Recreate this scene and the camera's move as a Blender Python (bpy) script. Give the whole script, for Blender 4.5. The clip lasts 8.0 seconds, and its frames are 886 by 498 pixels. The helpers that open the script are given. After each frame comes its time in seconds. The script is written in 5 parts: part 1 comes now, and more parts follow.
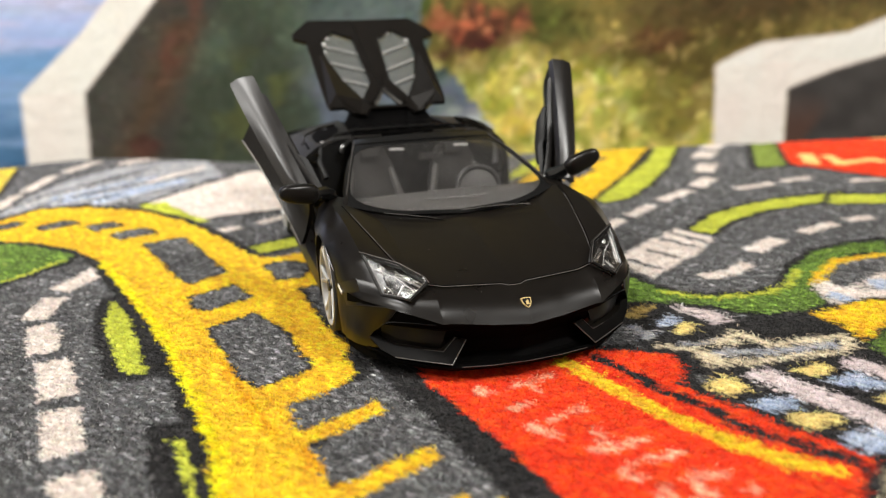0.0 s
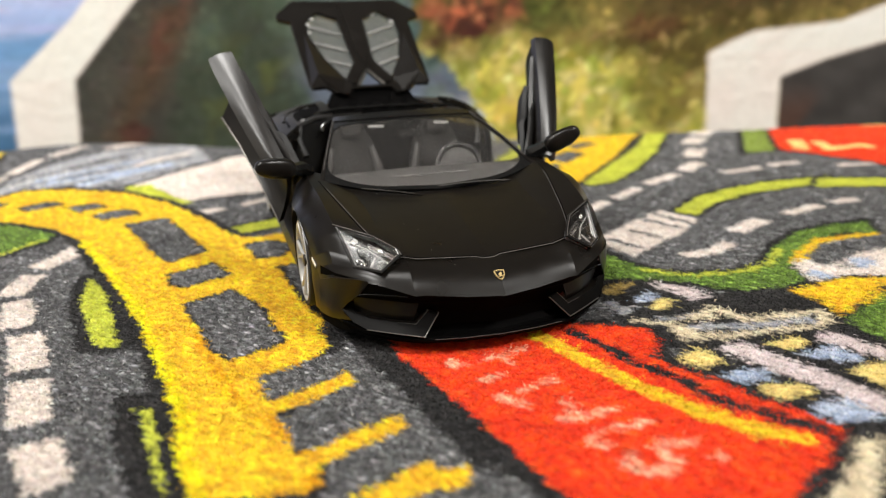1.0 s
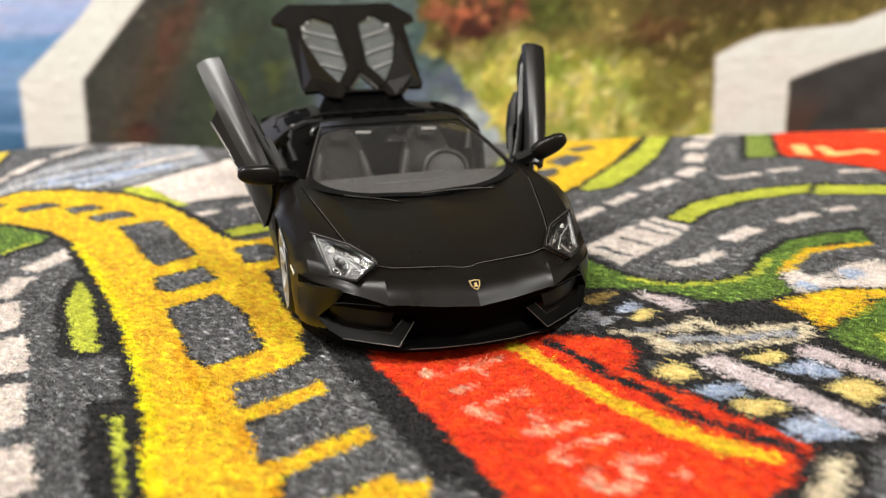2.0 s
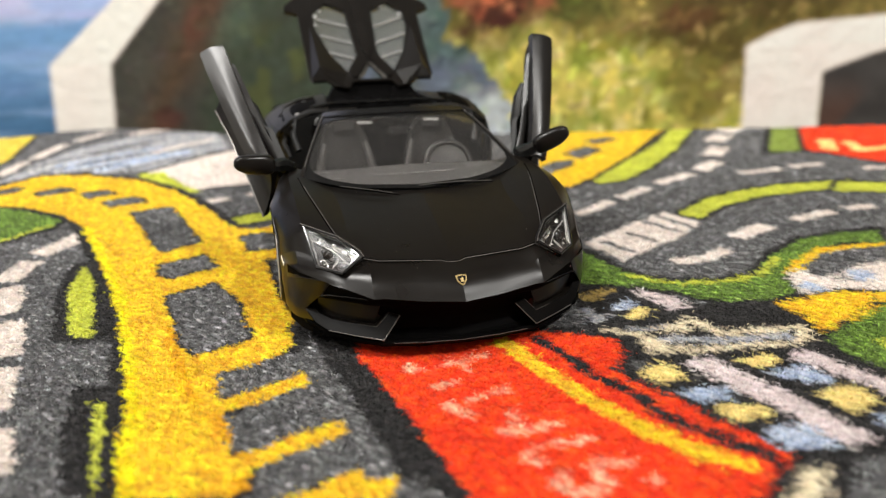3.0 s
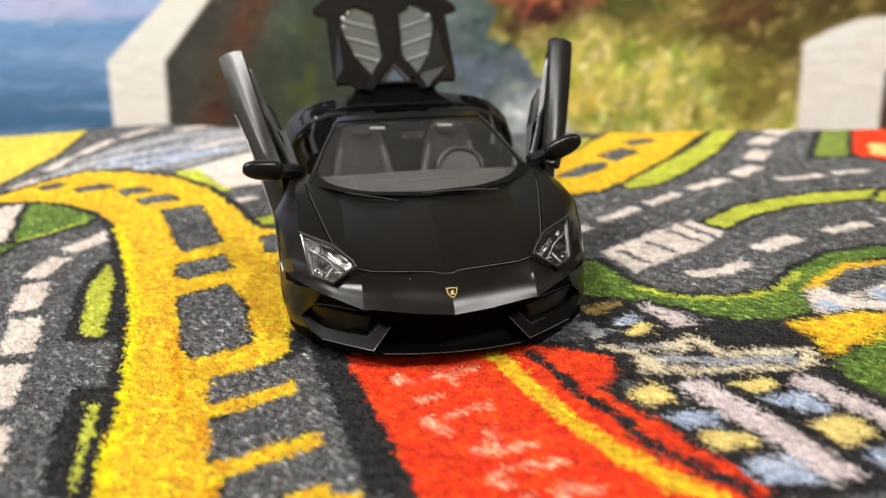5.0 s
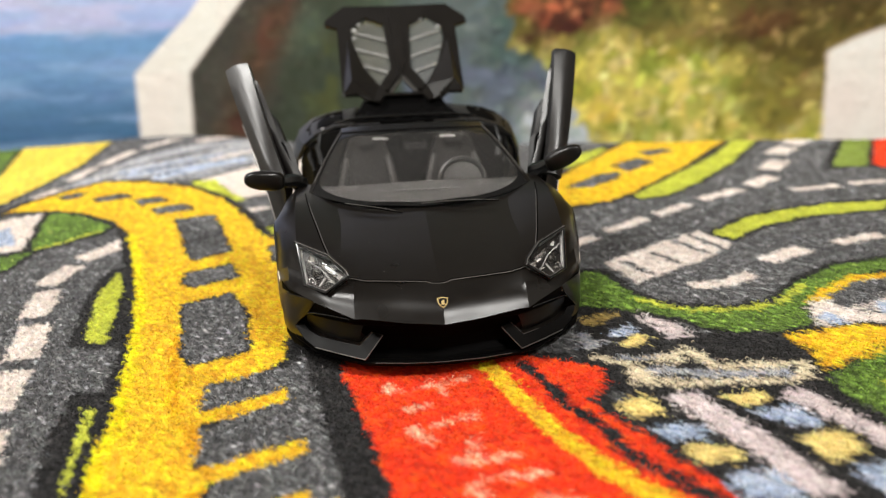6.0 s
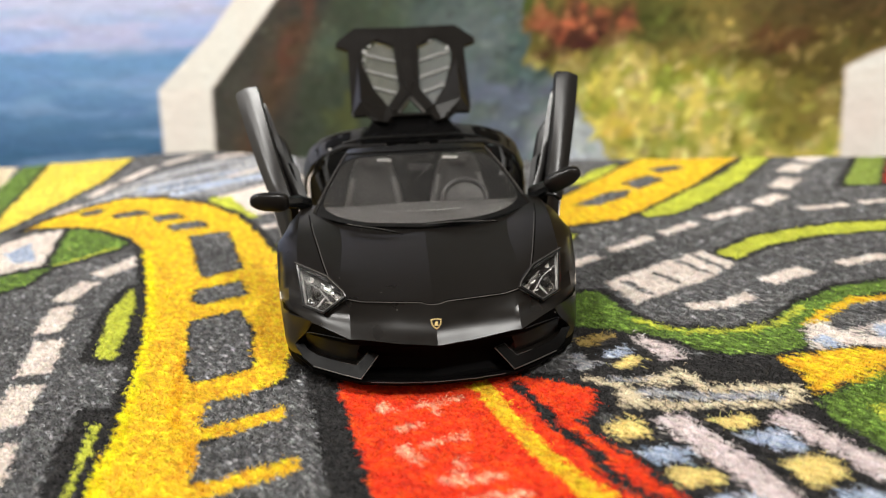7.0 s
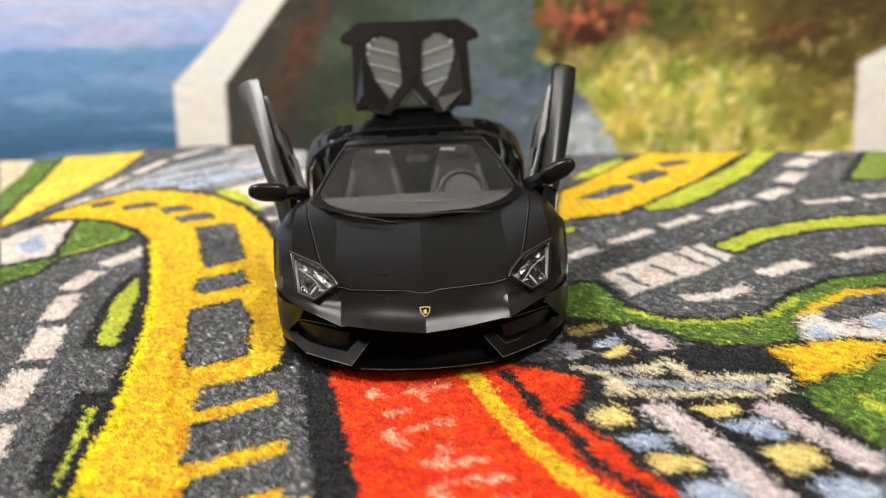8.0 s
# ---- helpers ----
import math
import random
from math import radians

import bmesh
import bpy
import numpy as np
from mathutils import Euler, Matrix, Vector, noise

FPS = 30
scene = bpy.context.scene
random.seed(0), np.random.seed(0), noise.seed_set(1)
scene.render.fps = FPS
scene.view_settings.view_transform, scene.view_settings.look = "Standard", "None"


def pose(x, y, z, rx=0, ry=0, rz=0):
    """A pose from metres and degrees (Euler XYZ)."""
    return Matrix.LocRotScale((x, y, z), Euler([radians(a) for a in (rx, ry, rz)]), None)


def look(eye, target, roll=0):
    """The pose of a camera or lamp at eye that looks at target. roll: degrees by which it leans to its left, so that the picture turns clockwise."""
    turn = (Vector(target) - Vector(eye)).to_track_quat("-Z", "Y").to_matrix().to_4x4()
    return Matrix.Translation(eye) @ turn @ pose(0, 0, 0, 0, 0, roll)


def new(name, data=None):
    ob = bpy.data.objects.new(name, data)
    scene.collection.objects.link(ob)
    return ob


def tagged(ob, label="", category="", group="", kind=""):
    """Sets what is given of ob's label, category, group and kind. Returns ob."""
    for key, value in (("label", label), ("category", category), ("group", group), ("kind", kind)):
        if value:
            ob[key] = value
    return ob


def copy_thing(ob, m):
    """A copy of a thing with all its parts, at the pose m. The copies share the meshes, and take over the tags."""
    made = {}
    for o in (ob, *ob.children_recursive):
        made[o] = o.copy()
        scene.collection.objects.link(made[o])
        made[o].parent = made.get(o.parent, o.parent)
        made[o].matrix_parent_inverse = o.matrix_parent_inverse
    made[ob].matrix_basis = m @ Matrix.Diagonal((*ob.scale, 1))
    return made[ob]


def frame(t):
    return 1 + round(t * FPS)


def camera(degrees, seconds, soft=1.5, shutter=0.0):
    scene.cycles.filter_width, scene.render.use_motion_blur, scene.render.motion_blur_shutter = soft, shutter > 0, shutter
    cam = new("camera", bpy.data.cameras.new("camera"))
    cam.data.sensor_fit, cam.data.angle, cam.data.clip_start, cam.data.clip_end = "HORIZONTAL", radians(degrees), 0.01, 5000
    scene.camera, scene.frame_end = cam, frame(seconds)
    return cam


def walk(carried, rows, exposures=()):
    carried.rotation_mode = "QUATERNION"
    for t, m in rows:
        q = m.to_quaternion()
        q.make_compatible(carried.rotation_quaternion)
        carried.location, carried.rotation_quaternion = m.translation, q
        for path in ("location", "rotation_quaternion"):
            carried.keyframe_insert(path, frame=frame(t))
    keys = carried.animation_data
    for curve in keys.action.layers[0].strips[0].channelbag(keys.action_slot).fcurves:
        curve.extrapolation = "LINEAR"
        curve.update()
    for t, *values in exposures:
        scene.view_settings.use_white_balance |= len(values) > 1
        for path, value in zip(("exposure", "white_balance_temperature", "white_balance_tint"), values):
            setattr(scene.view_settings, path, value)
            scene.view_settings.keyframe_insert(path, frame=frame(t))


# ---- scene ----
cam = camera(58.8, 8.0, soft=1.15)
cam.data.dof.use_dof = True
cam.data.dof.focus_distance = 0.22
cam.data.dof.aperture_fstop = 10.0
PATH = [
    (0, (-0.05610, 0.04626, 0.09505), (0.33056, 1.91369, -0.50758), -2.34),
    (0.5, (-0.05405, 0.04409, 0.09335), (0.33462, 1.91009, -0.51244), -2.31),
    (1, (-0.04953, 0.04427, 0.08837), (0.33603, 1.90878, -0.52397), -2.20),
    (1.5, (-0.04651, 0.04362, 0.09172), (0.32509, 1.91192, -0.51768), -2.12),
    (2, (-0.03874, 0.04347, 0.09079), (0.30477, 1.91482, -0.52572), -2.05),
    (3.5, (-0.01815, 0.04429, 0.09300), (0.18306, 1.92231, -0.56469), -1.79),
    (4, (-0.01080, 0.04646, 0.09524), (0.14912, 1.92545, -0.57095), -1.83),
    (4.5, (-0.01043, 0.04556, 0.09582), (0.11455, 1.92708, -0.57069), -1.98),
    (6, (0.00372, 0.04306, 0.09584), (0.00887, 1.93952, -0.53930), -2.81),
    (6.5, (0.00609, 0.04209, 0.09990), (-0.02323, 1.94432, -0.51709), -3.03),
    (7, (0.01232, 0.03937, 0.10001), (-0.04785, 1.94414, -0.50681), -3.17),
    (7.5, (0.01543, 0.03722, 0.09963), (-0.07465, 1.94030, -0.50879), -3.28),
    (8, (0.02038, 0.03634, 0.09844), (-0.09005, 1.93719, -0.51357), -3.32),
]
walk(cam, [(t, look(eye, target, roll)) for t, eye, target, roll in PATH])

# ---- light: three round ceiling lamps in a closed room at evening ----
world = bpy.data.worlds.new("world")
scene.world = world
world.use_nodes = True
world.node_tree.nodes["Background"].inputs[0].default_value = (0.75, 0.85, 1.0, 1)
world.node_tree.nodes["Background"].inputs[1].default_value = 0.3

TURN_ROOM = -9.9  # the wall with the painting runs at this angle to the car's table


def room(x, y, z, rz=0):
    """A pose in the room: x along the painted wall, y from the painting's face towards it, z up from the table."""
    return pose(0, 0.683, 0, 0, 0, TURN_ROOM) @ pose(x, y, z, 0, 0, rz)


LAMPS = ((0.80, -0.50, 29), (-1.4, -0.35, 23), (-0.62, 0.25, 24))  # where the three ceiling lamps hang, and their watts
for x, y, watts in LAMPS:
    lamp_data = bpy.data.lights.new("ceiling_light_bulb", "AREA")
    lamp_data.shape, lamp_data.size = "DISK", 0.3
    lamp_data.energy = watts
    lamp_data.color = (1.0, 0.98, 0.94)
    lamp = new("ceiling_light_bulb", lamp_data)
    lamp.matrix_world = pose(x, y, 1.60)


# ---- materials ----
def material(name, base, rough=0.5, metal=0.0, vary=0.0, scale=200.0, bump=0.0, coat=0.0, trans=0.0, ior=1.45, sheen=0.0, spec=0.5):
    m = bpy.data.materials.new(name)
    m.use_nodes = True
    nt = m.node_tree
    b = nt.nodes["Principled BSDF"]
    b.inputs["Base Color"].default_value = (*base, 1)
    b.inputs["Roughness"].default_value = rough
    b.inputs["Metallic"].default_value = metal
    b.inputs["IOR"].default_value = ior
    b.inputs["Specular IOR Level"].default_value = spec
    b.inputs["Coat Weight"].default_value = coat
    b.inputs["Transmission Weight"].default_value = trans
    b.inputs["Sheen Weight"].default_value = sheen
    if vary or bump:
        co = nt.nodes.new("ShaderNodeTexCoord")
        fine = nt.nodes.new("ShaderNodeTexNoise")
        fine.inputs["Scale"].default_value = scale
        fine.inputs["Detail"].default_value = 6
        wide = nt.nodes.new("ShaderNodeTexNoise")
        wide.inputs["Scale"].default_value = scale / 9
        wide.inputs["Detail"].default_value = 3
        for n in (fine, wide):
            nt.links.new(co.outputs["Object"], n.inputs["Vector"])
        add = nt.nodes.new("ShaderNodeMath")
        add.operation = "ADD"
        nt.links.new(fine.outputs[0], add.inputs[0])
        nt.links.new(wide.outputs[0], add.inputs[1])
        if vary:
            ramp = nt.nodes.new("ShaderNodeMapRange")
            ramp.inputs[1].default_value, ramp.inputs[2].default_value = 0.6, 1.4
            ramp.inputs[3].default_value, ramp.inputs[4].default_value = 1 - vary, 1 + vary
            nt.links.new(add.outputs[0], ramp.inputs[0])
            mul = nt.nodes.new("ShaderNodeVectorMath")
            mul.operation = "SCALE"
            mul.inputs[0].default_value = base
            nt.links.new(ramp.outputs[0], mul.inputs["Scale"])
            nt.links.new(mul.outputs[0], b.inputs["Base Color"])
            rr = nt.nodes.new("ShaderNodeMapRange")
            rr.inputs[1].default_value, rr.inputs[2].default_value = 0.6, 1.4
            rr.inputs[3].default_value, rr.inputs[4].default_value = max(rough - 0.06, 0), min(rough + 0.06, 1)
            nt.links.new(add.outputs[0], rr.inputs[0])
            nt.links.new(rr.outputs[0], b.inputs["Roughness"])
        if bump:
            bp = nt.nodes.new("ShaderNodeBump")
            bp.inputs["Strength"].default_value = bump
            bp.inputs["Distance"].default_value = 0.0005
            nt.links.new(add.outputs[0], bp.inputs["Height"])
            nt.links.new(bp.outputs[0], b.inputs["Normal"])
    return m


def dyed(name, attribute, rough, bump_scale, bump, sheen=0.0, fleck=0.15):
    """A surface whose dye or paint is stored with the mesh, with fine relief."""
    m = material(name, (0.5, 0.5, 0.5), rough, sheen=sheen, spec=0.25)
    nt = m.node_tree
    b = nt.nodes["Principled BSDF"]
    at = nt.nodes.new("ShaderNodeAttribute")
    at.attribute_name = attribute
    co = nt.nodes.new("ShaderNodeTexCoord")
    ns = nt.nodes.new("ShaderNodeTexNoise")
    ns.inputs["Scale"].default_value = bump_scale
    ns.inputs["Detail"].default_value = 4
    nt.links.new(co.outputs["Object"], ns.inputs["Vector"])
    mr = nt.nodes.new("ShaderNodeMapRange")
    mr.inputs[1].default_value, mr.inputs[2].default_value = 0.25, 0.75
    mr.inputs[3].default_value, mr.inputs[4].default_value = 1 - fleck, 1 + fleck
    nt.links.new(ns.outputs[0], mr.inputs[0])
    mul = nt.nodes.new("ShaderNodeVectorMath")
    mul.operation = "SCALE"
    nt.links.new(at.outputs["Color"], mul.inputs[0])
    nt.links.new(mr.outputs[0], mul.inputs["Scale"])
    nt.links.new(mul.outputs[0], b.inputs["Base Color"])
    bp = nt.nodes.new("ShaderNodeBump")
    bp.inputs["Strength"].default_value = bump
    bp.inputs["Distance"].default_value = 0.001
    nt.links.new(ns.outputs[0], bp.inputs["Height"])
    nt.links.new(bp.outputs[0], b.inputs["Normal"])
    return m


PAINT = material("satin_black_paint", (0.0054, 0.0043, 0.0034), 0.31, vary=0.08, scale=160, spec=0.36)
GLOSS = material("gloss_black_plastic", (0.006, 0.006, 0.006), 0.2, vary=0.1, scale=700)
PLASTIC = material("dull_black_plastic", (0.006, 0.006, 0.006), 0.5, vary=0.2, scale=800, bump=0.05)
CABIN = material("grey_cabin_plastic", (0.085, 0.083, 0.081), 0.5, vary=0.2, scale=800, bump=0.05)
SEAT = material("grey_seat_plastic", (0.027, 0.0262, 0.0255), 0.45, vary=0.2, scale=800, bump=0.05)
GLASS = material("clear_windscreen", (0.9, 0.88, 0.86), 0.05, trans=0.994, ior=1.5)
LENS = material("clear_lens_plastic", (1, 1, 1), 0.05, trans=1.0, ior=1.32)
SMOKE = material("grey_clear_plastic", (0.56, 0.55, 0.52), 0.2, trans=0.9, ior=1.35, vary=0.1, scale=400)
LOUVRE = material("clear_louvre_plastic", (0.5, 0.5, 0.49), 0.2, trans=0.5, ior=1.4)
DIM = material("dim_lamp_plastic", (0.30, 0.29, 0.28), 0.25, metal=0.4)
BOWL = material("crinkled_dim_chrome", (0.34, 0.33, 0.32), 0.3, metal=0.8, bump=1.0, scale=900)
DASH = material("grey_dashboard_plastic", (0.0165, 0.0157, 0.015), 0.6, vary=0.15, scale=800, bump=0.05)
# copy of the body paint, paler and duller in place of the haunch's reflections
HAUNCH_PAINT = material("dull_black_haunch_paint", (0.014, 0.013, 0.012), 0.46, vary=0.1, scale=300, spec=0.35)
# copy of the body paint, made shinier so door edges carry a broad highlight
DOOR_SHINE = material("shiny_black_door_paint", (0.0068, 0.0057, 0.0050), 0.34, vary=0.08, scale=200, spec=0.62)
FASCIA = material("dark_fascia_plastic", (0.0024, 0.0022, 0.0022), 0.6, vary=0.1, scale=700, spec=0.025)
DUCT = material("satin_dark_duct_plastic", (0.009, 0.0075, 0.006), 0.33, vary=0.1, scale=700, spec=0.3)
DULL = material("satin_black_blade_plastic", (0.0045, 0.0042, 0.004), 0.34, vary=0.1, scale=700, spec=0.07)
# pale paint for thin tubes that stand in for highlights along edges
EDGE_SHINE = material("edge_shine_paint", (0.17, 0.16, 0.15), 0.35, metal=0.5)
BRIGHT = material("bright_lamp_plastic", (0.72, 0.72, 0.72), 0.2, metal=0.35)
CHROME = material("bright_chrome", (0.75, 0.75, 0.75), 0.12, metal=1.0)
SILVER = material("silver_wheel_paint", (0.5, 0.5, 0.49), 0.42, metal=0.5, vary=0.08, scale=600)
RUBBER = material("black_rubber", (0.014, 0.014, 0.014), 0.75, vary=0.2, scale=700, bump=0.1)
GOLD = material("gold_print", (0.42, 0.31, 0.13), 0.45, metal=0.6)
MARK = material("white_side_mark", (0.85, 0.8, 0.7), 0.4)
DARKWALL = material("dark_brown_wall_paint", (0.035, 0.031, 0.028), 0.8, vary=0.08, scale=30, bump=0.1)
WALL = material("warm_white_wall_paint", (0.72, 0.69, 0.64), 0.85, vary=0.05, scale=30, bump=0.1)
CEILING = material("white_ceiling_paint", (0.8, 0.79, 0.77), 0.9, vary=0.04, scale=30, bump=0.1)
WOOD = material("brown_table_wood", (0.2, 0.11, 0.055), 0.4, vary=0.35, scale=40, bump=0.1)
FLOOR = material("brown_floor_laminate", (0.26, 0.17, 0.1), 0.45, vary=0.3, scale=25, bump=0.1)
CANVAS_SIDE = material("raw_canvas", (0.6, 0.55, 0.45), 0.9, vary=0.1, scale=300, bump=0.2)
BULB = material("lamp_diffuser", (0.9, 0.9, 0.88), 0.5)
BULB.node_tree.nodes["Principled BSDF"].inputs["Emission Color"].default_value = (1, 0.93, 0.85, 1)
BULB.node_tree.nodes["Principled BSDF"].inputs["Emission Strength"].default_value = 6.0
PILE = dyed("dyed_rug_pile", "dye", 0.9, 1500, 0.5, sheen=0.08)
FIBRE = dyed("dyed_rug_fibre", "dye", 0.9, 1500, 0.5)
OILS = dyed("oil_paint_on_canvas", "dye", 0.55, 260, 0.1, fleck=0.05)


# ---- mesh helpers (millimetres for the toy, metres elsewhere) ----
MM = 0.001


def finish(bm, sharp=28):
    bmesh.ops.recalc_face_normals(bm, faces=bm.faces)
    for f in bm.faces:
        f.smooth = True
    for e in bm.edges:
        e.smooth = len(e.link_faces) == 2 and e.calc_face_angle(0) < radians(sharp)


def part(name, bm, mat, parent=None, label="", m=None, sharp=28):
    finish(bm, sharp)
    me = bpy.data.meshes.new(name)
    bm.to_mesh(me)
    bm.free()
    me.materials.append(mat)
    ob = new(name, me)
    if m is not None:
        ob.matrix_basis = m
    if parent:
        ob.parent = parent
    if label:
        tagged(ob, label)
    return ob


def box(sx, sy, sz, m=None, bevel=0.0, bm=None):
    bm = bm or bmesh.new()
    made = bmesh.ops.create_cube(bm, size=1, matrix=(m or Matrix()) @ Matrix.Diagonal((sx, sy, sz, 1)))
    if bevel:
        edges = list({e for v in made["verts"] for e in v.link_edges})
        bmesh.ops.bevel(bm, geom=edges, offset=bevel, segments=2, affect="EDGES")
    return bm


def sheet(rows, thick=None, bm=None):
    """A surface through rows of points; thick: a vector by which a second, closing layer lies off."""
    bm = bm or bmesh.new()
    layers = []
    for off in ([Vector()] if thick is None else [Vector(), Vector(thick)]):
        layers.append([[bm.verts.new((Vector(p) + off) * MM) for p in row] for row in rows])
    n, k = len(rows), len(rows[0])
    for i, g in enumerate(layers):
        for a in range(n - 1):
            for b in range(k - 1):
                q = [g[a][b], g[a][b + 1], g[a + 1][b + 1], g[a + 1][b]]
                bm.faces.new(q if i == 0 else q[::-1])
    if thick is not None:
        g, h = layers
        rim = [(0, b) for b in range(k)] + [(a, k - 1) for a in range(1, n)] + [(n - 1, b) for b in range(k - 2, -1, -1)] + [(a, 0) for a in range(n - 2, 0, -1)]
        for i, (a, b) in enumerate(rim):
            c, d = rim[(i + 1) % len(rim)]
            bm.faces.new([g[a][b], h[a][b], h[c][d], g[c][d]])
    return bm


def plate(outer, holes=(), thick=1.0, m=None, bevel=0.0):
    """A flat plate with holes, drawn in x and y, thick along z."""
    bm = bmesh.new()
    edges = []
    for ring in (outer, *holes):
        vs = [bm.verts.new((x * MM, y * MM, 0)) for x, y in ring]
        edges += [bm.edges.new((vs[i], vs[(i + 1) % len(vs)])) for i in range(len(vs))]
    if holes:
        bmesh.ops.triangle_fill(bm, edges=edges, use_beauty=True)
    else:
        bm.faces.new([e.verts[0] for e in edges])
    out = bmesh.ops.extrude_face_region(bm, geom=list(bm.faces))
    bmesh.ops.translate(bm, vec=(0, 0, thick * MM), verts=[g for g in out["geom"] if isinstance(g, bmesh.types.BMVert)])
    bmesh.ops.recalc_face_normals(bm, faces=bm.faces)
    if bevel:
        es = [e for e in bm.edges if len(e.link_faces) == 2 and e.calc_face_angle(0) > 0.7]
        bmesh.ops.bevel(bm, geom=es, offset=bevel * MM, segments=2, affect="EDGES")
    if m is not None:
        bm.transform(m)
    return bm


def at_mm(m):
    m = m.copy()
    m.translation = m.translation * MM
    return m


def axes_mm(origin, ex, ey):
    """The pose in which x and y of a drawing run along ex and ey."""
    ex = Vector(ex).normalized()
    ey = (Vector(ey) - ex * ex.dot(Vector(ey))).normalized()
    ez = ex.cross(ey)
    m = Matrix((ex, ey, ez)).transposed().to_4x4()
    m.translation = Vector(origin) * MM
    return m


def tube(path, radius, bm=None, sides=8, flat=1.0):
    bm = bm or bmesh.new()
    pts = [Vector(p) * MM for p in path]
    rings = []
    for i, p in enumerate(pts):
        d = (pts[min(i + 1, len(pts) - 1)] - pts[max(i - 1, 0)]).normalized()
        u = d.cross(Vector((0, 0, 1)))
        u = u.normalized() if u.length > 1e-3 else Vector((1, 0, 0))
        w = u.cross(d)
        r = (radius[i] if isinstance(radius, (list, tuple)) else radius) * MM
        rings.append([bm.verts.new(p + (u * math.cos(a) + w * math.sin(a) * flat) * r) for a in (2 * math.pi * k / sides for k in range(sides))])
    for a, b in zip(rings, rings[1:]):
        for k in range(sides):
            bm.faces.new([a[k], a[(k + 1) % sides], b[(k + 1) % sides], b[k]])
    bm.faces.new(rings[0][::-1])
    bm.faces.new(rings[-1])
    return bm


def ease(a, b, x):
    s = np.clip((x - a) / (b - a), 0, 1)
    return s * s * (3 - 2 * s)


# ---- room ----
def slab(name, sx, sy, sz, m, mat, label, category):
    return tagged(part(name, box(sx, sy, sz), mat, m=m), label, category, kind="structure")


# the north wall is unseen; its dark colour keeps the bonnet's reflection dark
slab("wall_north", 4.2, 0.1, 2.5, room(0, 0.085, 0.5), DARKWALL, "unseen dark brown wall, added to darken the bonnet's reflection", "wall")
slab("wall_south", 4.2, 0.1, 2.5, room(0, -3.55, 0.5), WALL, "plain warm white painted wall", "wall")
slab("wall_east", 0.1, 3.53, 2.5, room(2.05, -1.7325, 0.5), WALL, "plain warm white painted wall", "wall")
slab("wall_west", 0.1, 3.53, 2.5, room(-2.05, -1.7325, 0.5), WALL, "plain warm white painted wall", "wall")
slab("floor", 4.4, 3.9, 0.1, room(0, -1.73, -0.80), FLOOR, "brown laminate floor", "floor")
slab("ceiling", 4.4, 3.9, 0.1, room(0, -1.73, 1.80), CEILING, "plain white painted ceiling", "ceiling")

def ceiling_lamp():
    lamp = tagged(new("ceiling_lamp"), "round white flat ceiling lamp, lit", "lamp", "lamps on the ceiling")
    bm = bmesh.new()
    bmesh.ops.create_cone(bm, cap_ends=True, segments=48, radius1=0.20, radius2=0.21, depth=0.05, matrix=pose(0, 0, 0.022))
    part("base", bm, CEILING, lamp)
    bm = bmesh.new()
    bmesh.ops.create_uvsphere(bm, u_segments=48, v_segments=16, radius=0.18, matrix=Matrix.Diagonal((1, 1, 0.25, 1)))
    bmesh.ops.bisect_plane(bm, geom=list(bm.verts) + list(bm.edges) + list(bm.faces), plane_co=(0, 0, 0), plane_no=(0, 0, 1), clear_outer=True)
    part("diffuser", bm, BULB, lamp, "glowing white diffuser", m=pose(0, 0, -0.004))
    lamp.matrix_basis = pose(*LAMPS[0][:2], 1.7)
    return lamp


first_lamp = ceiling_lamp()
for x, y, watts in LAMPS[1:]:
    copy_thing(first_lamp, pose(x, y, 1.7))


def table():
    t = tagged(new("table"), "low brown wooden table under the rug", "table")
    t.matrix_basis = room(0.02, -0.64, -0.021)
    part("tabletop", box(1.36, 0.98, 0.026, bevel=0.004), WOOD, t)
    for x in (-0.62, 0.62):
        for y in (-0.43, 0.43):
            part("leg", box(0.06, 0.06, 0.716, bevel=0.004), WOOD, t, m=pose(x, y, -0.371))
    return t


table()

# ---- painting ----
def value_noise(x, y, cell, seed):
    """Smooth noise from 0 to 1 over a plane."""
    rng = np.random.default_rng(seed)
    grid = rng.random((64, 64))
    u, v = x / cell, y / cell
    i, j = np.floor(u).astype(int), np.floor(v).astype(int)
    fu, fv = u - i, v - j
    fu, fv = fu * fu * (3 - 2 * fu), fv * fv * (3 - 2 * fv)
    g = lambda a, b: grid[(i + a) % 64, (j + b) % 64]
    return (g(0, 0) * (1 - fu) + g(1, 0) * fu) * (1 - fv) + (g(0, 1) * (1 - fu) + g(1, 1) * fu) * fv


def inside(px, py, ring):
    hit = np.zeros(px.shape, bool)
    n = len(ring)
    for k in range(n):
        (x0, y0), (x1, y1) = ring[k], ring[(k + 1) % n]
        if y0 == y1:
            continue
        cross = ((y0 > py) != (y1 > py)) & (px < (x1 - x0) * (py - y0) / (y1 - y0) + x0)
        hit ^= cross
    return hit


def from_line(px, py, path):
    best = np.full(px.shape, 1e9)
    for (x0, y0), (x1, y1) in zip(path, path[1:]):
        dx, dy = x1 - x0, y1 - y0
        s = np.clip(((px - x0) * dx + (py - y0) * dy) / max(dx * dx + dy * dy, 1e-12), 0, 1)
        best = np.minimum(best, np.hypot(px - x0 - s * dx, py - y0 - s * dy))
    return best


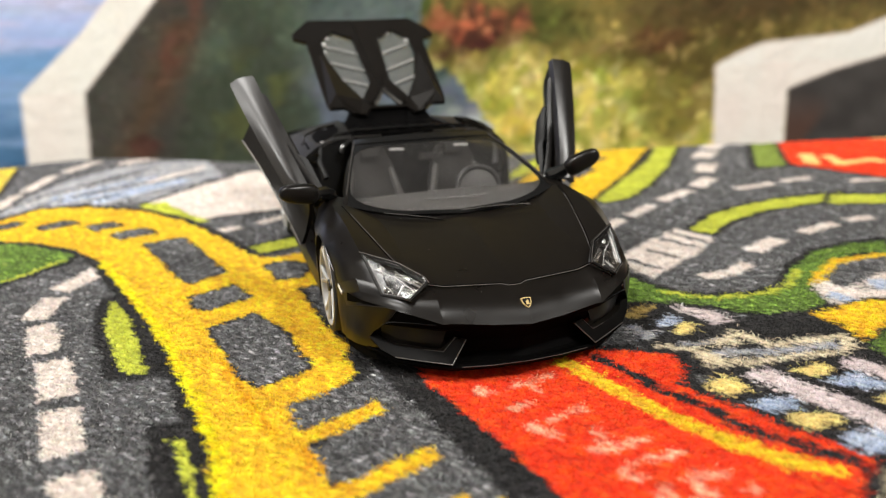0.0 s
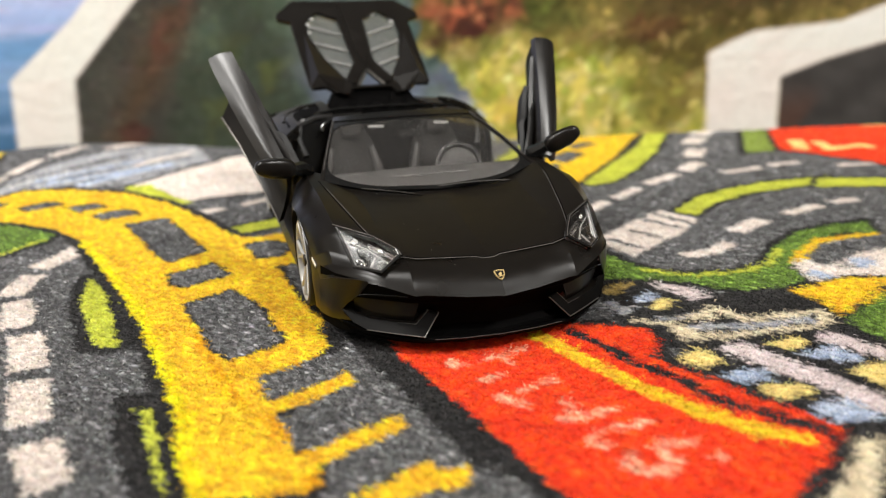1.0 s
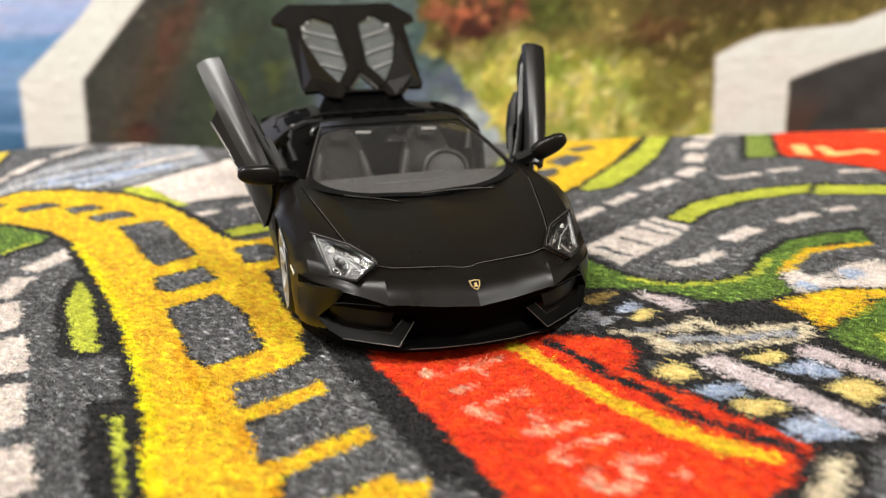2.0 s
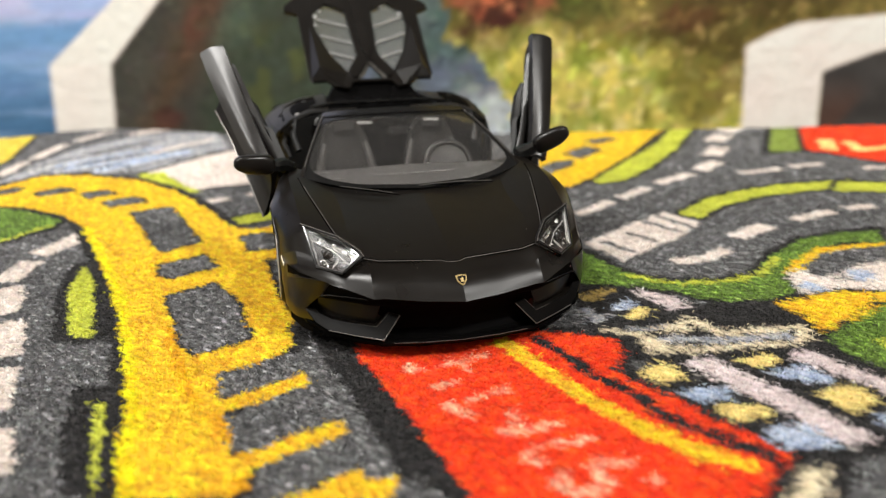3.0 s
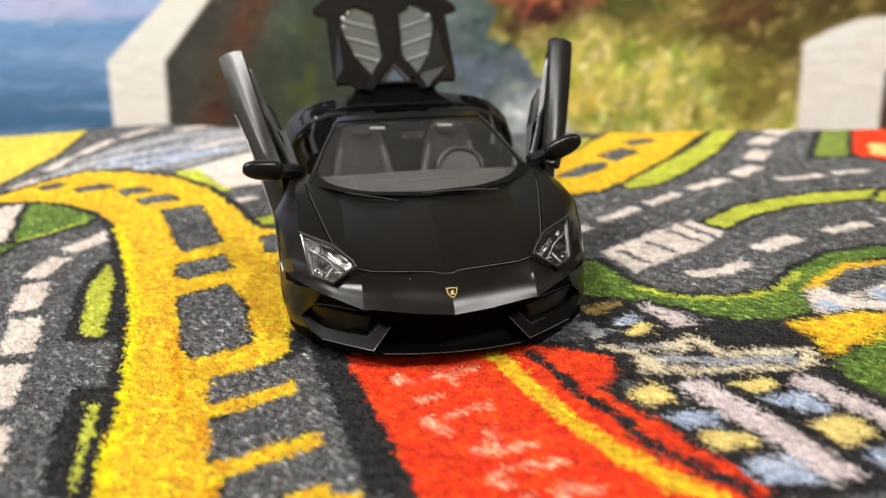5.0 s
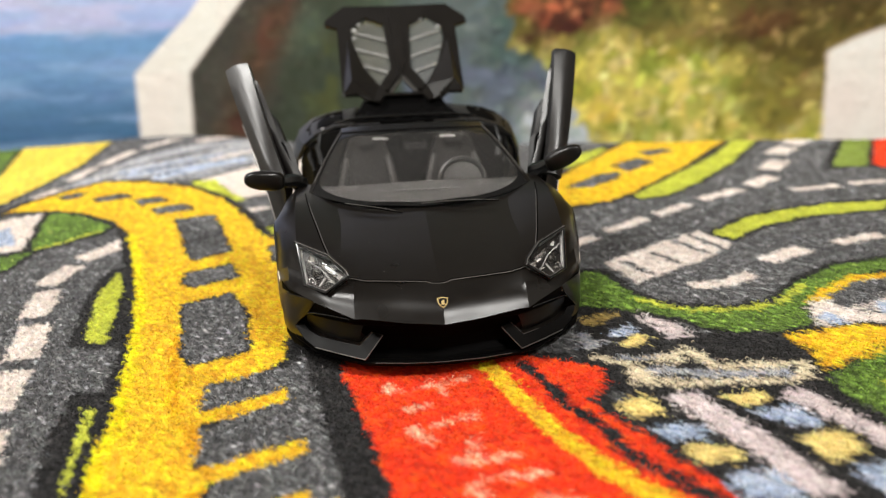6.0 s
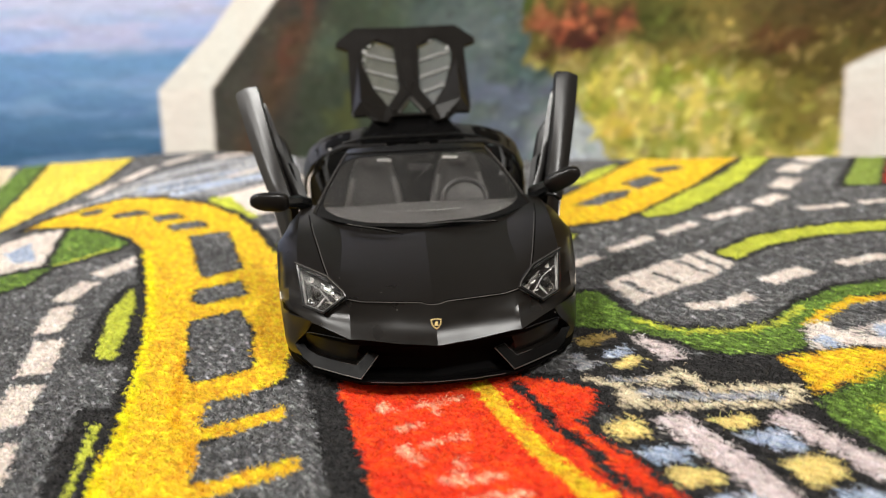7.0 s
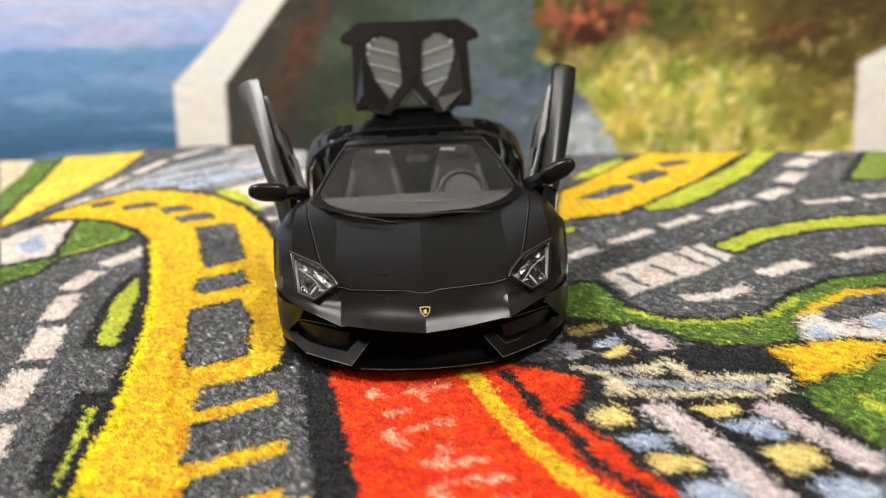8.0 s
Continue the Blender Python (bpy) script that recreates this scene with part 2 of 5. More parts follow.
def grid_mesh(name, co, nx, ny, dye, mat):
    """A mesh of ny rows of nx points with a colour at each point."""
    a = (np.arange(nx - 1)[None, :] + np.arange(ny - 1)[:, None] * nx).ravel()
    quads = np.stack([a, a + 1, a + 1 + nx, a + nx], 1)
    return raw_mesh(name, co, quads, dye, mat)


def raw_mesh(name, co, faces, dye, mat):
    me = bpy.data.meshes.new(name)
    n, k = faces.shape
    me.vertices.add(len(co))
    me.vertices.foreach_set("co", co.astype(np.float32).ravel())
    me.loops.add(n * k)
    me.loops.foreach_set("vertex_index", faces.astype(np.int32).ravel())
    me.polygons.add(n)
    me.polygons.foreach_set("loop_start", np.arange(n, dtype=np.int32) * k)
    me.update(calc_edges=True)
    at = me.attributes.new("dye", "FLOAT_COLOR", "POINT")
    at.data.foreach_set("color", np.concatenate([dye, np.ones((len(dye), 1))], 1).astype(np.float32).ravel())
    me.materials.append(mat)
    me.polygons.foreach_set("use_smooth", np.ones(n, bool))
    return me


def paint(r, g, b):
    """A tube colour, mixed from 0 to 255, as reflectance."""
    return np.array([(q / 255) ** 2.2 for q in (r, g, b)])


def scenery(x, z):
    """The painted scene, in mm along the canvas and up: colours before the brushwork."""
    n1, n2, n3 = value_noise(x, z, 34, 3), value_noise(x, z, 13, 4), value_noise(x, z, 6, 9)
    mix = lambda a, b, s: np.asarray(a)[None] * (1 - s[:, None]) + np.asarray(b)[None] * s[:, None]
    over = lambda c, q, s: c * (1 - s[:, None]) + (q if np.ndim(q) == 2 else np.asarray(q)[None]) * s[:, None]
    spot = lambda u, v, w, h, soft=0.5: ease(1 + soft, 1 - soft, np.hypot((x - u) / w, (z - v) / h) + 0.9 * (n2 - 0.5))
    # sea below, lilac sky above
    c = mix((0.045, 0.13, 0.26), (0.18, 0.35, 0.63), ease(-40, 70, z))
    c = np.where((z > 72)[:, None], mix((0.36, 0.49, 0.84), (0.60, 0.65, 0.90), ease(72, 120, z)), c)
    band = ease(0.52, 0.75, value_noise(x * 0.12, z, 9, 5))
    c = over(c, (0.36, 0.52, 0.82), 0.35 * band)
    pink = ease(0.55, 0.8, value_noise(x * 0.10, z, 7, 16)) * ease(66, 76, z)
    c = over(c, paint(210, 200, 226), 0.45 * pink)
    # dark rock; a rust band leaning to the right, then dark shrubs
    right = x > np.where(z < 36, -228, -226 + (z - 36) * 0.93)
    rock = mix(paint(62, 62, 58), paint(76, 75, 68), n1)
    band = np.exp(-((x + 142 - (z - 36) * 0.5) / 17) ** 2)
    rock = over(rock, paint(84, 66, 50), 0.75 * band * ease(0.15, 0.6, n1))
    rock = over(rock, paint(98, 66, 55), np.clip(0.8 * band * ease(30, 66, z) * ease(0.2, 0.55, n2), 0, 1))
    rock = over(rock, paint(84, 54, 48), 0.7 * spot(-160, -6, 12, 8))
    shrub = mix(paint(65, 73, 61), paint(80, 92, 78), ease(0.3, 0.7, n1))
    shrub = over(shrub, paint(84, 90, 54), 0.7 * ease(0.55, 0.8, n2) * ease(-110, -90, x) * ease(75, 40, z))
    rock = over(rock, shrub, ease(-128, -104, x - (z - 36) * 0.35 + 10 * (n2 - 0.5)))
    c = np.where(right[:, None], rock, c)
    # teal-grey path down the middle, paler towards its foot
    way = mix(paint(86, 100, 96), paint(104, 116, 118), n1)
    way = over(way, paint(102, 112, 128), ease(58, 30, z) * ease(0.25, 0.65, n2))
    way = over(way, paint(74, 96, 94), 0.7 * spot(66, 52, 12, 24))
    way = over(way, paint(58, 70, 62), 0.6 * ease(55, 110, z) * ease(30, -10, x))
    way = over(way, paint(186, 196, 200), ease(20, -12, z + 16 * (n2 - 0.5)) * ease(56, 92, x))
    c = over(c, way, ease(-45, -5, x + 10 * (n2 - 0.5)))
    # hillside: brown above, sunlit yellow-green bushes below
    edge = np.where(z > 45, 66, 84 + (45 - z) * 0.62) + 12 * (n2 - 0.5)
    hill = mix(paint(92, 82, 44), paint(134, 120, 66), ease(0.3, 0.75, n1))
    hill = over(hill, paint(166, 148, 92), 0.6 * ease(0.62, 0.85, n3) * ease(95, 60, z))
    sun = ease(66, 22, z + 34 * (n1 - 0.5) + ease(175, 275, x) * 44)
    gold = mix(paint(158, 158, 66), paint(216, 202, 104), ease(0.25, 0.7, n2))
    gold = over(gold, paint(236, 218, 146), 0.75 * ease(0.55, 0.8, n3))
    gold = over(gold, paint(128, 146, 62), 0.6 * ease(0.55, 0.8, value_noise(x, z, 17, 8)))
    gold = over(gold, paint(226, 190, 80), 0.55 * spot(136, -2, 14, 9))
    hill = over(hill, gold, sun)
    hill = over(hill, paint(124, 116, 56), 0.8 * spot(256, 0, 24, 26))
    hill = over(hill, paint(76, 62, 42), 0.8 * ease(190, 260, x) * ease(56, 84, z))
    hill = over(hill, paint(96, 62, 46), 0.6 * spot(252, 58, 20, 9))
    hill = over(hill, paint(72, 88, 42), 0.9 * spot(74, 92, 12, 18))
    hill = over(hill, paint(78, 84, 42), 0.85 * spot(162, 78, 30, 22))
    c = np.where((x > edge)[:, None], hill, c)
    # rust-red bush: lit above, maroon at its foot
    bush = spot(108, 70, 33, 23, 0.35)
    rust = mix(paint(88, 58, 44), paint(156, 90, 66), ease(0.35, 0.7, n3))
    rust = over(rust, paint(206, 142, 98), 0.5 * ease(0.7, 0.9, value_noise(x, z, 4.5, 6)))
    rust = over(rust, paint(72, 44, 38), ease(78, 56, z + 14 * (n3 - 0.5)))
    return over(c, rust, bush)


def cover(x, z, ring):
    """How much of the paint round each point lies inside the outline, from 0 to 1."""
    return sum(inside(x + u, z + v, ring) for u in (-1.2, -0.4, 0.4, 1.2) for v in (-1.2, -0.4, 0.4, 1.2)) / 16.0


def walls_painted(x, z):
    """The two white balustrades and the dark opening in the second one: (mask, colour)."""
    tone = 0.95 + 0.04 * value_noise(x * 2, z * 0.6, 25, 11) + 0.05 * value_noise(x, z * 2, 60, 12)
    cream = np.array((0.98, 0.90, 0.84))
    post = cover(x, z, [(-265, -200), (-217, -200), (-199, 36), (-60, 184), (-10, 240), (-60, 270), (-112, 172), (-172, 105), (-195, 81), (-248, 37)])
    beam = cover(x, z, [(303, -200), (360, -200), (354, 16), (393, 30), (432, 40), (600, 80), (600, 125), (424, 67), (399, 58), (331, 53), (312, 46), (294.5, 37)])
    shade = np.where(z > 37, 1.0, 0.97)
    c = cream[None] * (tone * shade)[:, None]
    dark = cover(x, z, [(358, -200), (700, -200), (700, 110), (600, 80), (432, 40), (393, 30), (354, 17)])
    return post, beam, dark, c


def painting():
    step = 2.0
    xs, zs = np.arange(-640, 641, step), np.arange(-130, 341, step)
    nx, nz = len(xs), len(zs)
    X, Z = np.meshgrid(xs, zs)
    x, z = X.ravel() * 0.985, Z.ravel()
    post, beam, dark, white = walls_painted(x, z)
    base = scenery(x, z)
    img = base.reshape(nz, nx, 3).copy()
    ref = img.copy()
    rng = np.random.default_rng(21)
    # brush strokes: each takes the colour under its middle, a little off, and drags it along
    for k in range(17000):
        i, j = rng.integers(0, nz), rng.integers(0, nx)
        sea = xs[j] < -60 and ref[i, j, 2] > 1.2 * ref[i, j, 0] and ref[i, j, 2] > 0.15
        lively = xs[j] > 55
        ln, wd = (rng.uniform(9, 26), rng.uniform(1.5, 3.5)) if sea else (rng.uniform(3, 8), rng.uniform(1.6, 3.8))
        ang = rng.normal(0, 0.08) if sea else rng.uniform(0, 3.14)
        r = int(ln / step) + 1
        i0, i1, j0, j1 = max(i - r, 0), min(i + r + 1, nz), max(j - r, 0), min(j + r + 1, nx)
        dx = (np.arange(j0, j1) - j)[None, :] * step
        dz = (np.arange(i0, i1) - i)[:, None] * step
        u, v = dx * math.cos(ang) + dz * math.sin(ang), -dx * math.sin(ang) + dz * math.cos(ang)
        m = np.clip(1.3 - (u / ln) ** 2 - (v / wd) ** 2, 0, 1)[..., None] * 0.8
        col = ref[i, j] * rng.lognormal(0, 0.05 if sea else 0.3 if lively else 0.16) * (1 + rng.normal(0, 0.02 if sea else 0.06 if lively else 0.04, 3))
        img[i0:i1, j0:j1] = img[i0:i1, j0:j1] * (1 - m) + col * m
    c = img.reshape(-1, 3)
    opening = np.array((0.055, 0.052, 0.05))[None] * (0.7 + 0.6 * value_noise(x, z, 15, 14))[:, None]
    reddish = (ease(0.6, 0.8, value_noise(x, z, 40, 15)) * ease(20, -20, z))[:, None]
    opening = opening * (1 - 0.5 * reddish) + np.array((0.12, 0.05, 0.03)) * 0.5 * reddish
    for mask, tint in ((dark, opening), (np.maximum(post, beam), white)):
        c = c * (1 - mask[:, None]) + tint * mask[:, None]
    c = np.clip(c * 1.06, 0.005, 0.96)
    co = np.stack([X.ravel() * MM, np.zeros(nx * nz), Z.ravel() * MM], 1)
    co[:, 1] = -0.0005 * value_noise(x, z, 5, 17)
    p = tagged(new("painting"), "unframed oil painting of sea, white balustrades and sunlit bushes", "painting")
    p.matrix_basis = room(0, 0, 0)
    face = new("painted_canvas", grid_mesh("painted_canvas", co, nx, nz, c, OILS))
    face.parent = p
    part("stretcher", box(1.284, 0.03, 0.474, bevel=0.002), CANVAS_SIDE, p, m=pose(0, 0.0175, 0.105))
    return p


painting()


# ---- rug: a play rug with printed roads, its pile standing up ----
def rug_edge(x):
    return 0.541 - 0.18 * x


def rug_height(x, y):
    return 0.0090 * np.exp(-((x + 0.17) / 0.088) ** 2) * ease(0.31, 0.53, y)


YELLOW, LEMON, AMBER, RED = (0.80, 0.495, 0.018), (0.82, 0.66, 0.006), (0.72, 0.37, 0.005), (0.79, 0.042, 0.006)
LIME, GREEN, LEAF = (0.50, 0.53, 0.055), (0.115, 0.195, 0.030), (0.22, 0.29, 0.05)
WHITE, PINK, CREAM = (0.74, 0.64, 0.575), (0.62, 0.525, 0.52), (0.66, 0.56, 0.39)
STRAW = (0.76, 0.57, 0.07)
PALE, TAN = (0.82, 0.62, 0.22), (0.42, 0.30, 0.09)
BLUE, STEEL = (0.30, 0.38, 0.54), (0.24, 0.26, 0.31)
GREY, BLACK, FADED = (0.106, 0.106, 0.108), (0.018, 0.017, 0.017), (0.84, 0.46, 0.29)
SHAPES = []


def fill(dye, ring, edge=0):
    SHAPES.append((dye, ring, None, edge))


def line(dye, path, width, edge=0):
    SHAPES.append((dye, path, width, edge))


def dyes(x, y, seed):
    """The printed colours at points of the rug (metres), with the speckle of single fibres and the tufts' shading."""
    rng = np.random.default_rng(seed)
    px, py = x * 1000, y * 1000
    tuft = value_noise(px, py, 1.25, 34)
    stray = 0.5 + 0.4 * ease(30, 48, px) * ease(285, 262, py)  # the yarns mingle most in the building's front
    px = px + 1.5 * (value_noise(px, py, 2.4, 31) - 0.5) + rng.normal(0, 1, px.shape) * stray
    py = py + 1.5 * (value_noise(px, py, 2.4, 32) - 0.5) + rng.normal(0, 1, px.shape) * stray
    c = np.tile(np.array(GREY), (len(px), 1))
    for dye, pts, width, edge in SHAPES:
        pad = (width or 0) / 2 + edge + 1
        xs, ys = [p[0] for p in pts], [p[1] for p in pts]
        near = np.nonzero((px > min(xs) - pad) & (px < max(xs) + pad) & (py > min(ys) - pad) & (py < max(ys) + pad))[0]
        if not len(near):
            continue
        qx, qy = px[near], py[near]
        if width is None:
            m = inside(qx, qy, pts)
            if edge:
                rim = (from_line(qx, qy, list(pts) + [pts[0]]) < edge) & ~m
                c[near[rim]] = BLACK
        else:
            m = from_line(qx, qy, pts) < width / 2
            for (ax, ay), (bx, by) in ((pts[0], pts[1]), (pts[-1], pts[-2])):
                m &= ~(((qx - ax) * (bx - ax) + (qy - ay) * (by - ay) < 0) & (np.hypot(qx - ax, qy - ay) < width))
        c[near[m]] = dye
    dark = c.max(1) < 0.2
    grey = (c[:, 0] > 0.105) & (c[:, 0] < 0.107) & (c[:, 2] > 0.107)
    spread = np.where(grey, 0.72, np.where(dark, 0.65, 0.19))
    blend = (c[:, 2] > 0.28) & (c[:, 2] < 0.56) & (c[:, 0] < 0.34)
    c[blend] += (rng.random(blend.sum()) ** 2)[:, None] * np.array((0.35, 0.3, 0.2))
    faint = (c[:, 0] > 0.835) & (c[:, 1] > 0.45) & (c[:, 1] < 0.47)
    w = np.clip(1.5 * rng.random(faint.sum()) * (0.3 + value_noise(px[faint], py[faint], 2.2, 36)), 0, 1)[:, None]
    c[faint] = c[faint] * w + np.array(RED) * (1 - w)
    warm = (c[:, 0] > 0.6) & (c[:, 2] < 0.15)  # shading dyed in: yellow goes orange in the tufts' depth, red at their tips
    c[warm, 1] += c[warm, 1] * (0.5 * tuft[warm] - 0.27) + np.where(c[warm, 1] < 0.1, 0.055, 0.0) * np.clip(2 * tuft[warm] - 0.9, 0, 1) * rng.random(warm.sum())
    # the tuft term darkens the hollows: shade between tufts put into the dye
    tone = np.exp(rng.normal(0, 1, len(px)) * spread) * (0.88 + 0.24 * value_noise(px, py, 7, 33)) * (0.74 + 0.52 * tuft) * np.where(grey | dark, 0.85, 0.98)
    c = c * tone[:, None] * (1 + rng.normal(0, 0.03, c.shape))
    return np.clip(c, 0.003, 0.92)

# far left corner: verge, meadow, road with a dashed line
fill(CREAM, [(-353, 624), (-313, 601), (-283, 533), (-262, 472)])
fill(GREEN, [(-267, 481), (-303, 592), (-284, 601), (-257, 521), (-228, 416)])
fill(STRAW, [(-225, 410), (-244, 477), (-289, 609), (-214, 572), (-203, 495), (-213, 421), (-217, 398)], 3)
line(WHITE, [(-199, 428), (-192, 444)], 7)
line(WHITE, [(-194, 459), (-191, 485)], 7)
line(WHITE, [(-188, 490), (-182, 524)], 8)
line(WHITE, [(-177, 530), (-165, 560)], 8)
line(WHITE, [(-150, 548), (-129, 570)], 9)
fill(STEEL, [(-192, 444), (-184, 474), (-167, 510), (-141, 545), (-101, 567), (-86, 501), (-116, 456), (-143, 453), (-167, 450)])
line(BLACK, [(-188, 461), (-134, 518)], 2)
line(BLACK, [(-174, 455), (-114, 512)], 2)
line(BLACK, [(-153, 454), (-99, 523)], 2)
line(BLACK, [(-157, 493), (-127, 535)], 2)
line(BLACK, [(-137, 453), (-89, 506)], 2)
line(BLUE, [(-171, 466), (-124, 507)], 4)
line(BLUE, [(-148, 457), (-107, 497)], 5)
line(BLUE, [(-164, 462), (-134, 479), (-107, 501)], 6)
line(WHITE, [(-127, 494), (-99, 540)], 5)
fill(WHITE, [(-122, 451), (-74, 523), (-34, 521), (-39, 435), (-83, 425), (-99, 416)], 3)
fill(LIME, [(-126, 449), (-114, 452), (-96, 416), (-103, 415), (-115, 432)])
fill(LIME, [(-123, 442), (-114, 450), (-90, 416), (-98, 414)])
line(WHITE, [(-89, 396), (-76, 402)], 6)
line(WHITE, [(-68, 407), (-51, 420)], 6)
fill(LIME, [(-75, 368), (-53, 380), (-47, 369), (-70, 360)], 3)
# left roads, leaf and verge
fill(WHITE, [(-205, 377), (-198, 394), (-181, 402), (-165, 356), (-186, 344)], 2)
fill(BLUE, [(-194, 371), (-189, 384), (-175, 361), (-183, 357)])
fill(GREEN, [(-179, 406), (-160, 398), (-142, 387), (-143, 371), (-155, 358), (-165, 353), (-176, 390)], 3)
fill(GREEN, [(-184, 340), (-162, 351), (-164, 332), (-172, 321)], 3)
line(LIME, [(-163, 353), (-154, 361), (-145, 373)], 2)
line(WHITE, [(-127, 361), (-138, 339)], 9)
line(WHITE, [(-138, 333), (-141, 313)], 9)
line(WHITE, [(-137, 308), (-130, 281)], 9)
line(WHITE, [(-126, 275), (-119, 250)], 9.5)
line(WHITE, [(-117, 243), (-111, 219)], 9.5)
line(WHITE, [(-107, 210), (-100, 190)], 9.5)
fill(LIME, [(-118, 324), (-116, 298), (-105, 261), (-98, 259), (-103, 281), (-109, 303)], 4)
fill(BLACK, [(-94, 227), (-81, 226), (-75, 198), (-69, 180), (-68, 178), (-84, 182), (-90, 205)])
fill(LIME, [(-87, 219), (-85, 218), (-81, 205), (-77, 186), (-75, 180), (-77, 180), (-81, 194), (-84, 206)])
# yellow bridge road with dark panels
fill(YELLOW, [(-72, 178), (-76, 196), (-78, 215), (-86, 245), (-96, 280), (-113, 328), (-132, 372), (-143, 387), (-161, 399), (-179, 406), (-201, 407), (-203, 402), (-199, 419), (-189, 434), (-173, 449), (-151, 450), (-127, 442), (-102, 419), (-85, 390), (-70, 359), (-55, 322), (-37, 275), (-43, 253), (-41, 242), (-49, 232), (-60, 224), (-56, 212), (-51, 188), (-51, 177)], 4)
line(LEMON, [(-71, 178), (-75, 196), (-77, 214), (-85, 245), (-95, 280), (-112, 328), (-129, 368)], 3.5)
line(AMBER, [(-49, 177), (-52, 195), (-67, 223), (-77, 260)], 3)
fill(GREY, [(-115, 387), (-99, 391), (-80, 341), (-93, 332)], 1)
fill(GREY, [(-89, 307), (-91, 318), (-76, 325), (-70, 311), (-84, 304)], 1)
fill(GREY, [(-83, 286), (-69, 295), (-60, 276), (-53, 249), (-68, 241), (-71, 247)], 1)
fill(GREY, [(-131, 404), (-119, 411), (-111, 402), (-126, 396)], 1)
fill(GREY, [(-144, 418), (-134, 423), (-128, 416), (-140, 411)], 1)
fill(GREY, [(-167, 424), (-154, 429), (-149, 424), (-162, 418)], 1)
fill(GREY, [(-186, 428), (-178, 434), (-173, 430), (-181, 424)], 1)
fill(YELLOW, [(-72, 361), (-64, 354), (-55, 357), (-46, 356), (-42, 328), (-41, 296), (-39, 262), (-48, 259), (-57, 301), (-66, 330)])
fill(GREY, [(-65, 345), (-56, 349), (-49, 341), (-51, 328), (-60, 327)], 1)
fill(GREY, [(-52, 313), (-39, 315), (-35, 280), (-40, 263), (-43, 271)], 2)
fill(GREY, [(-60, 229), (-42, 237), (-38, 233), (-36, 224), (-58, 215)])
fill(GREY, [(-55, 207), (-34, 214), (-29, 198), (-53, 190)])
line(YELLOW, [(-62, 211), (-49, 215), (-37, 222)], 6)
line(YELLOW, [(-55, 184), (-41, 191), (-29, 196)], 6)
line(YELLOW, [(-41, 170), (-27, 174), (-20, 172)], 7)
line(YELLOW, [(-35, 172), (-25, 178)], 6)
# black kerb and the red sign with its yellow stripe and faded letters
line(BLACK, [(-36, 257), (-26, 220), (-14, 175)], 7)
line(BLACK, [(-25, 236), (-17, 200), (-11, 176), (-3, 160)], 7)
fill(RED, [(-24, 246), (24, 237), (34, 232), (45, 225), (44, 218), (37, 211), (43, 202), (50, 193), (52, 185), (57, 178), (62, 171), (66, 168), (58, 164), (40, 152), (30, 143), (7, 149), (-5, 164), (-11, 186), (-18, 211), (-24, 230)], 4)
line(BLACK, [(23, 232), (29, 219), (31, 211), (35, 204), (39, 197), (41, 190), (45, 183), (50, 177), (54, 171), (57, 167)], 3.6)
line(BLACK, [(40, 206), (44, 202), (50, 193), (52, 185), (57, 178), (62, 171), (67, 167)], 2.4)
line(YELLOW, [(14, 234), (17, 225), (22, 210), (29, 194), (36, 183), (42, 174), (51, 166)], 5.2)
# letters
line(FADED, [(13, 172), (12, 167), (14, 164), (19, 165), (22, 168)], 3.5)
line(FADED, [(21, 169), (20, 172), (23, 174), (29, 172)], 3.5)
line(FADED, [(29, 166), (32, 166)], 3.5)
line(FADED, [(7, 179), (11, 174)], 3.5)
line(FADED, [(8, 179), (16, 182), (24, 182)], 2.6)
line(FADED, [(9, 196), (9, 187), (4, 187)], 3.5)
line(FADED, [(9, 187), (19, 189)], 2.6)
line(FADED, [(-6, 202), (-1, 194)], 3.5)
line(FADED, [(-1, 202), (4, 204), (11, 206)], 2.6)
line(FADED, [(-7, 210), (0, 213)], 2.6)
line(FADED, [(-12, 224), (-9, 219)], 3.5)
line(FADED, [(-4, 222), (9, 225)], 2.6)
line(FADED, [(1, 224), (3, 217)], 2.2)
fill(CREAM, [(40, 148), (60, 163), (66, 164), (54, 150), (43, 141), (35, 143)], 4)
# building front with windows, pale bars and panes
fill(BLACK, [(39, 236), (44, 268), (64, 270), (75, 243), (96, 244), (99, 227), (97, 213), (105, 190), (93, 165), (60, 166), (46, 210), (42, 230)])
fill(TAN, [(44, 258), (55, 264), (56, 260), (47, 254)])
fill(STEEL, [(42, 251), (48, 242), (46, 238), (40, 238)])
fill(BLUE, [(50, 248), (58, 253), (59, 249), (52, 244)])
fill(PALE, [(52, 240), (59, 247), (61, 243), (59, 239), (53, 237)])
line(PINK, [(62, 266), (70, 242)], 7)
fill(BLACK, [(73, 242), (96, 243), (98, 225), (72, 228)])
line(CREAM, [(43, 233), (51, 226), (51, 217), (88, 215), (94, 218), (95, 223), (72, 224), (69, 234), (58, 228)], 3)
line(CREAM, [(55, 230), (67, 229)], 4)
line(STEEL, [(55, 223), (74, 220), (91, 219)], 3.5)
line(STEEL, [(49, 230), (60, 231)], 2)
line(CREAM, [(51, 227), (55, 218)], 4)
fill(PALE, [(44, 209), (51, 212), (55, 204), (50, 202), (45, 203)])
fill(BLUE, [(49, 198), (58, 199), (62, 195), (58, 192), (52, 193)])
fill(PALE, [(54, 190), (63, 190), (65, 184), (58, 182), (54, 184)])
fill(BLUE, [(59, 178), (69, 180), (72, 171), (60, 170)])
line(PINK, [(60, 211), (70, 190), (77, 170)], 8)
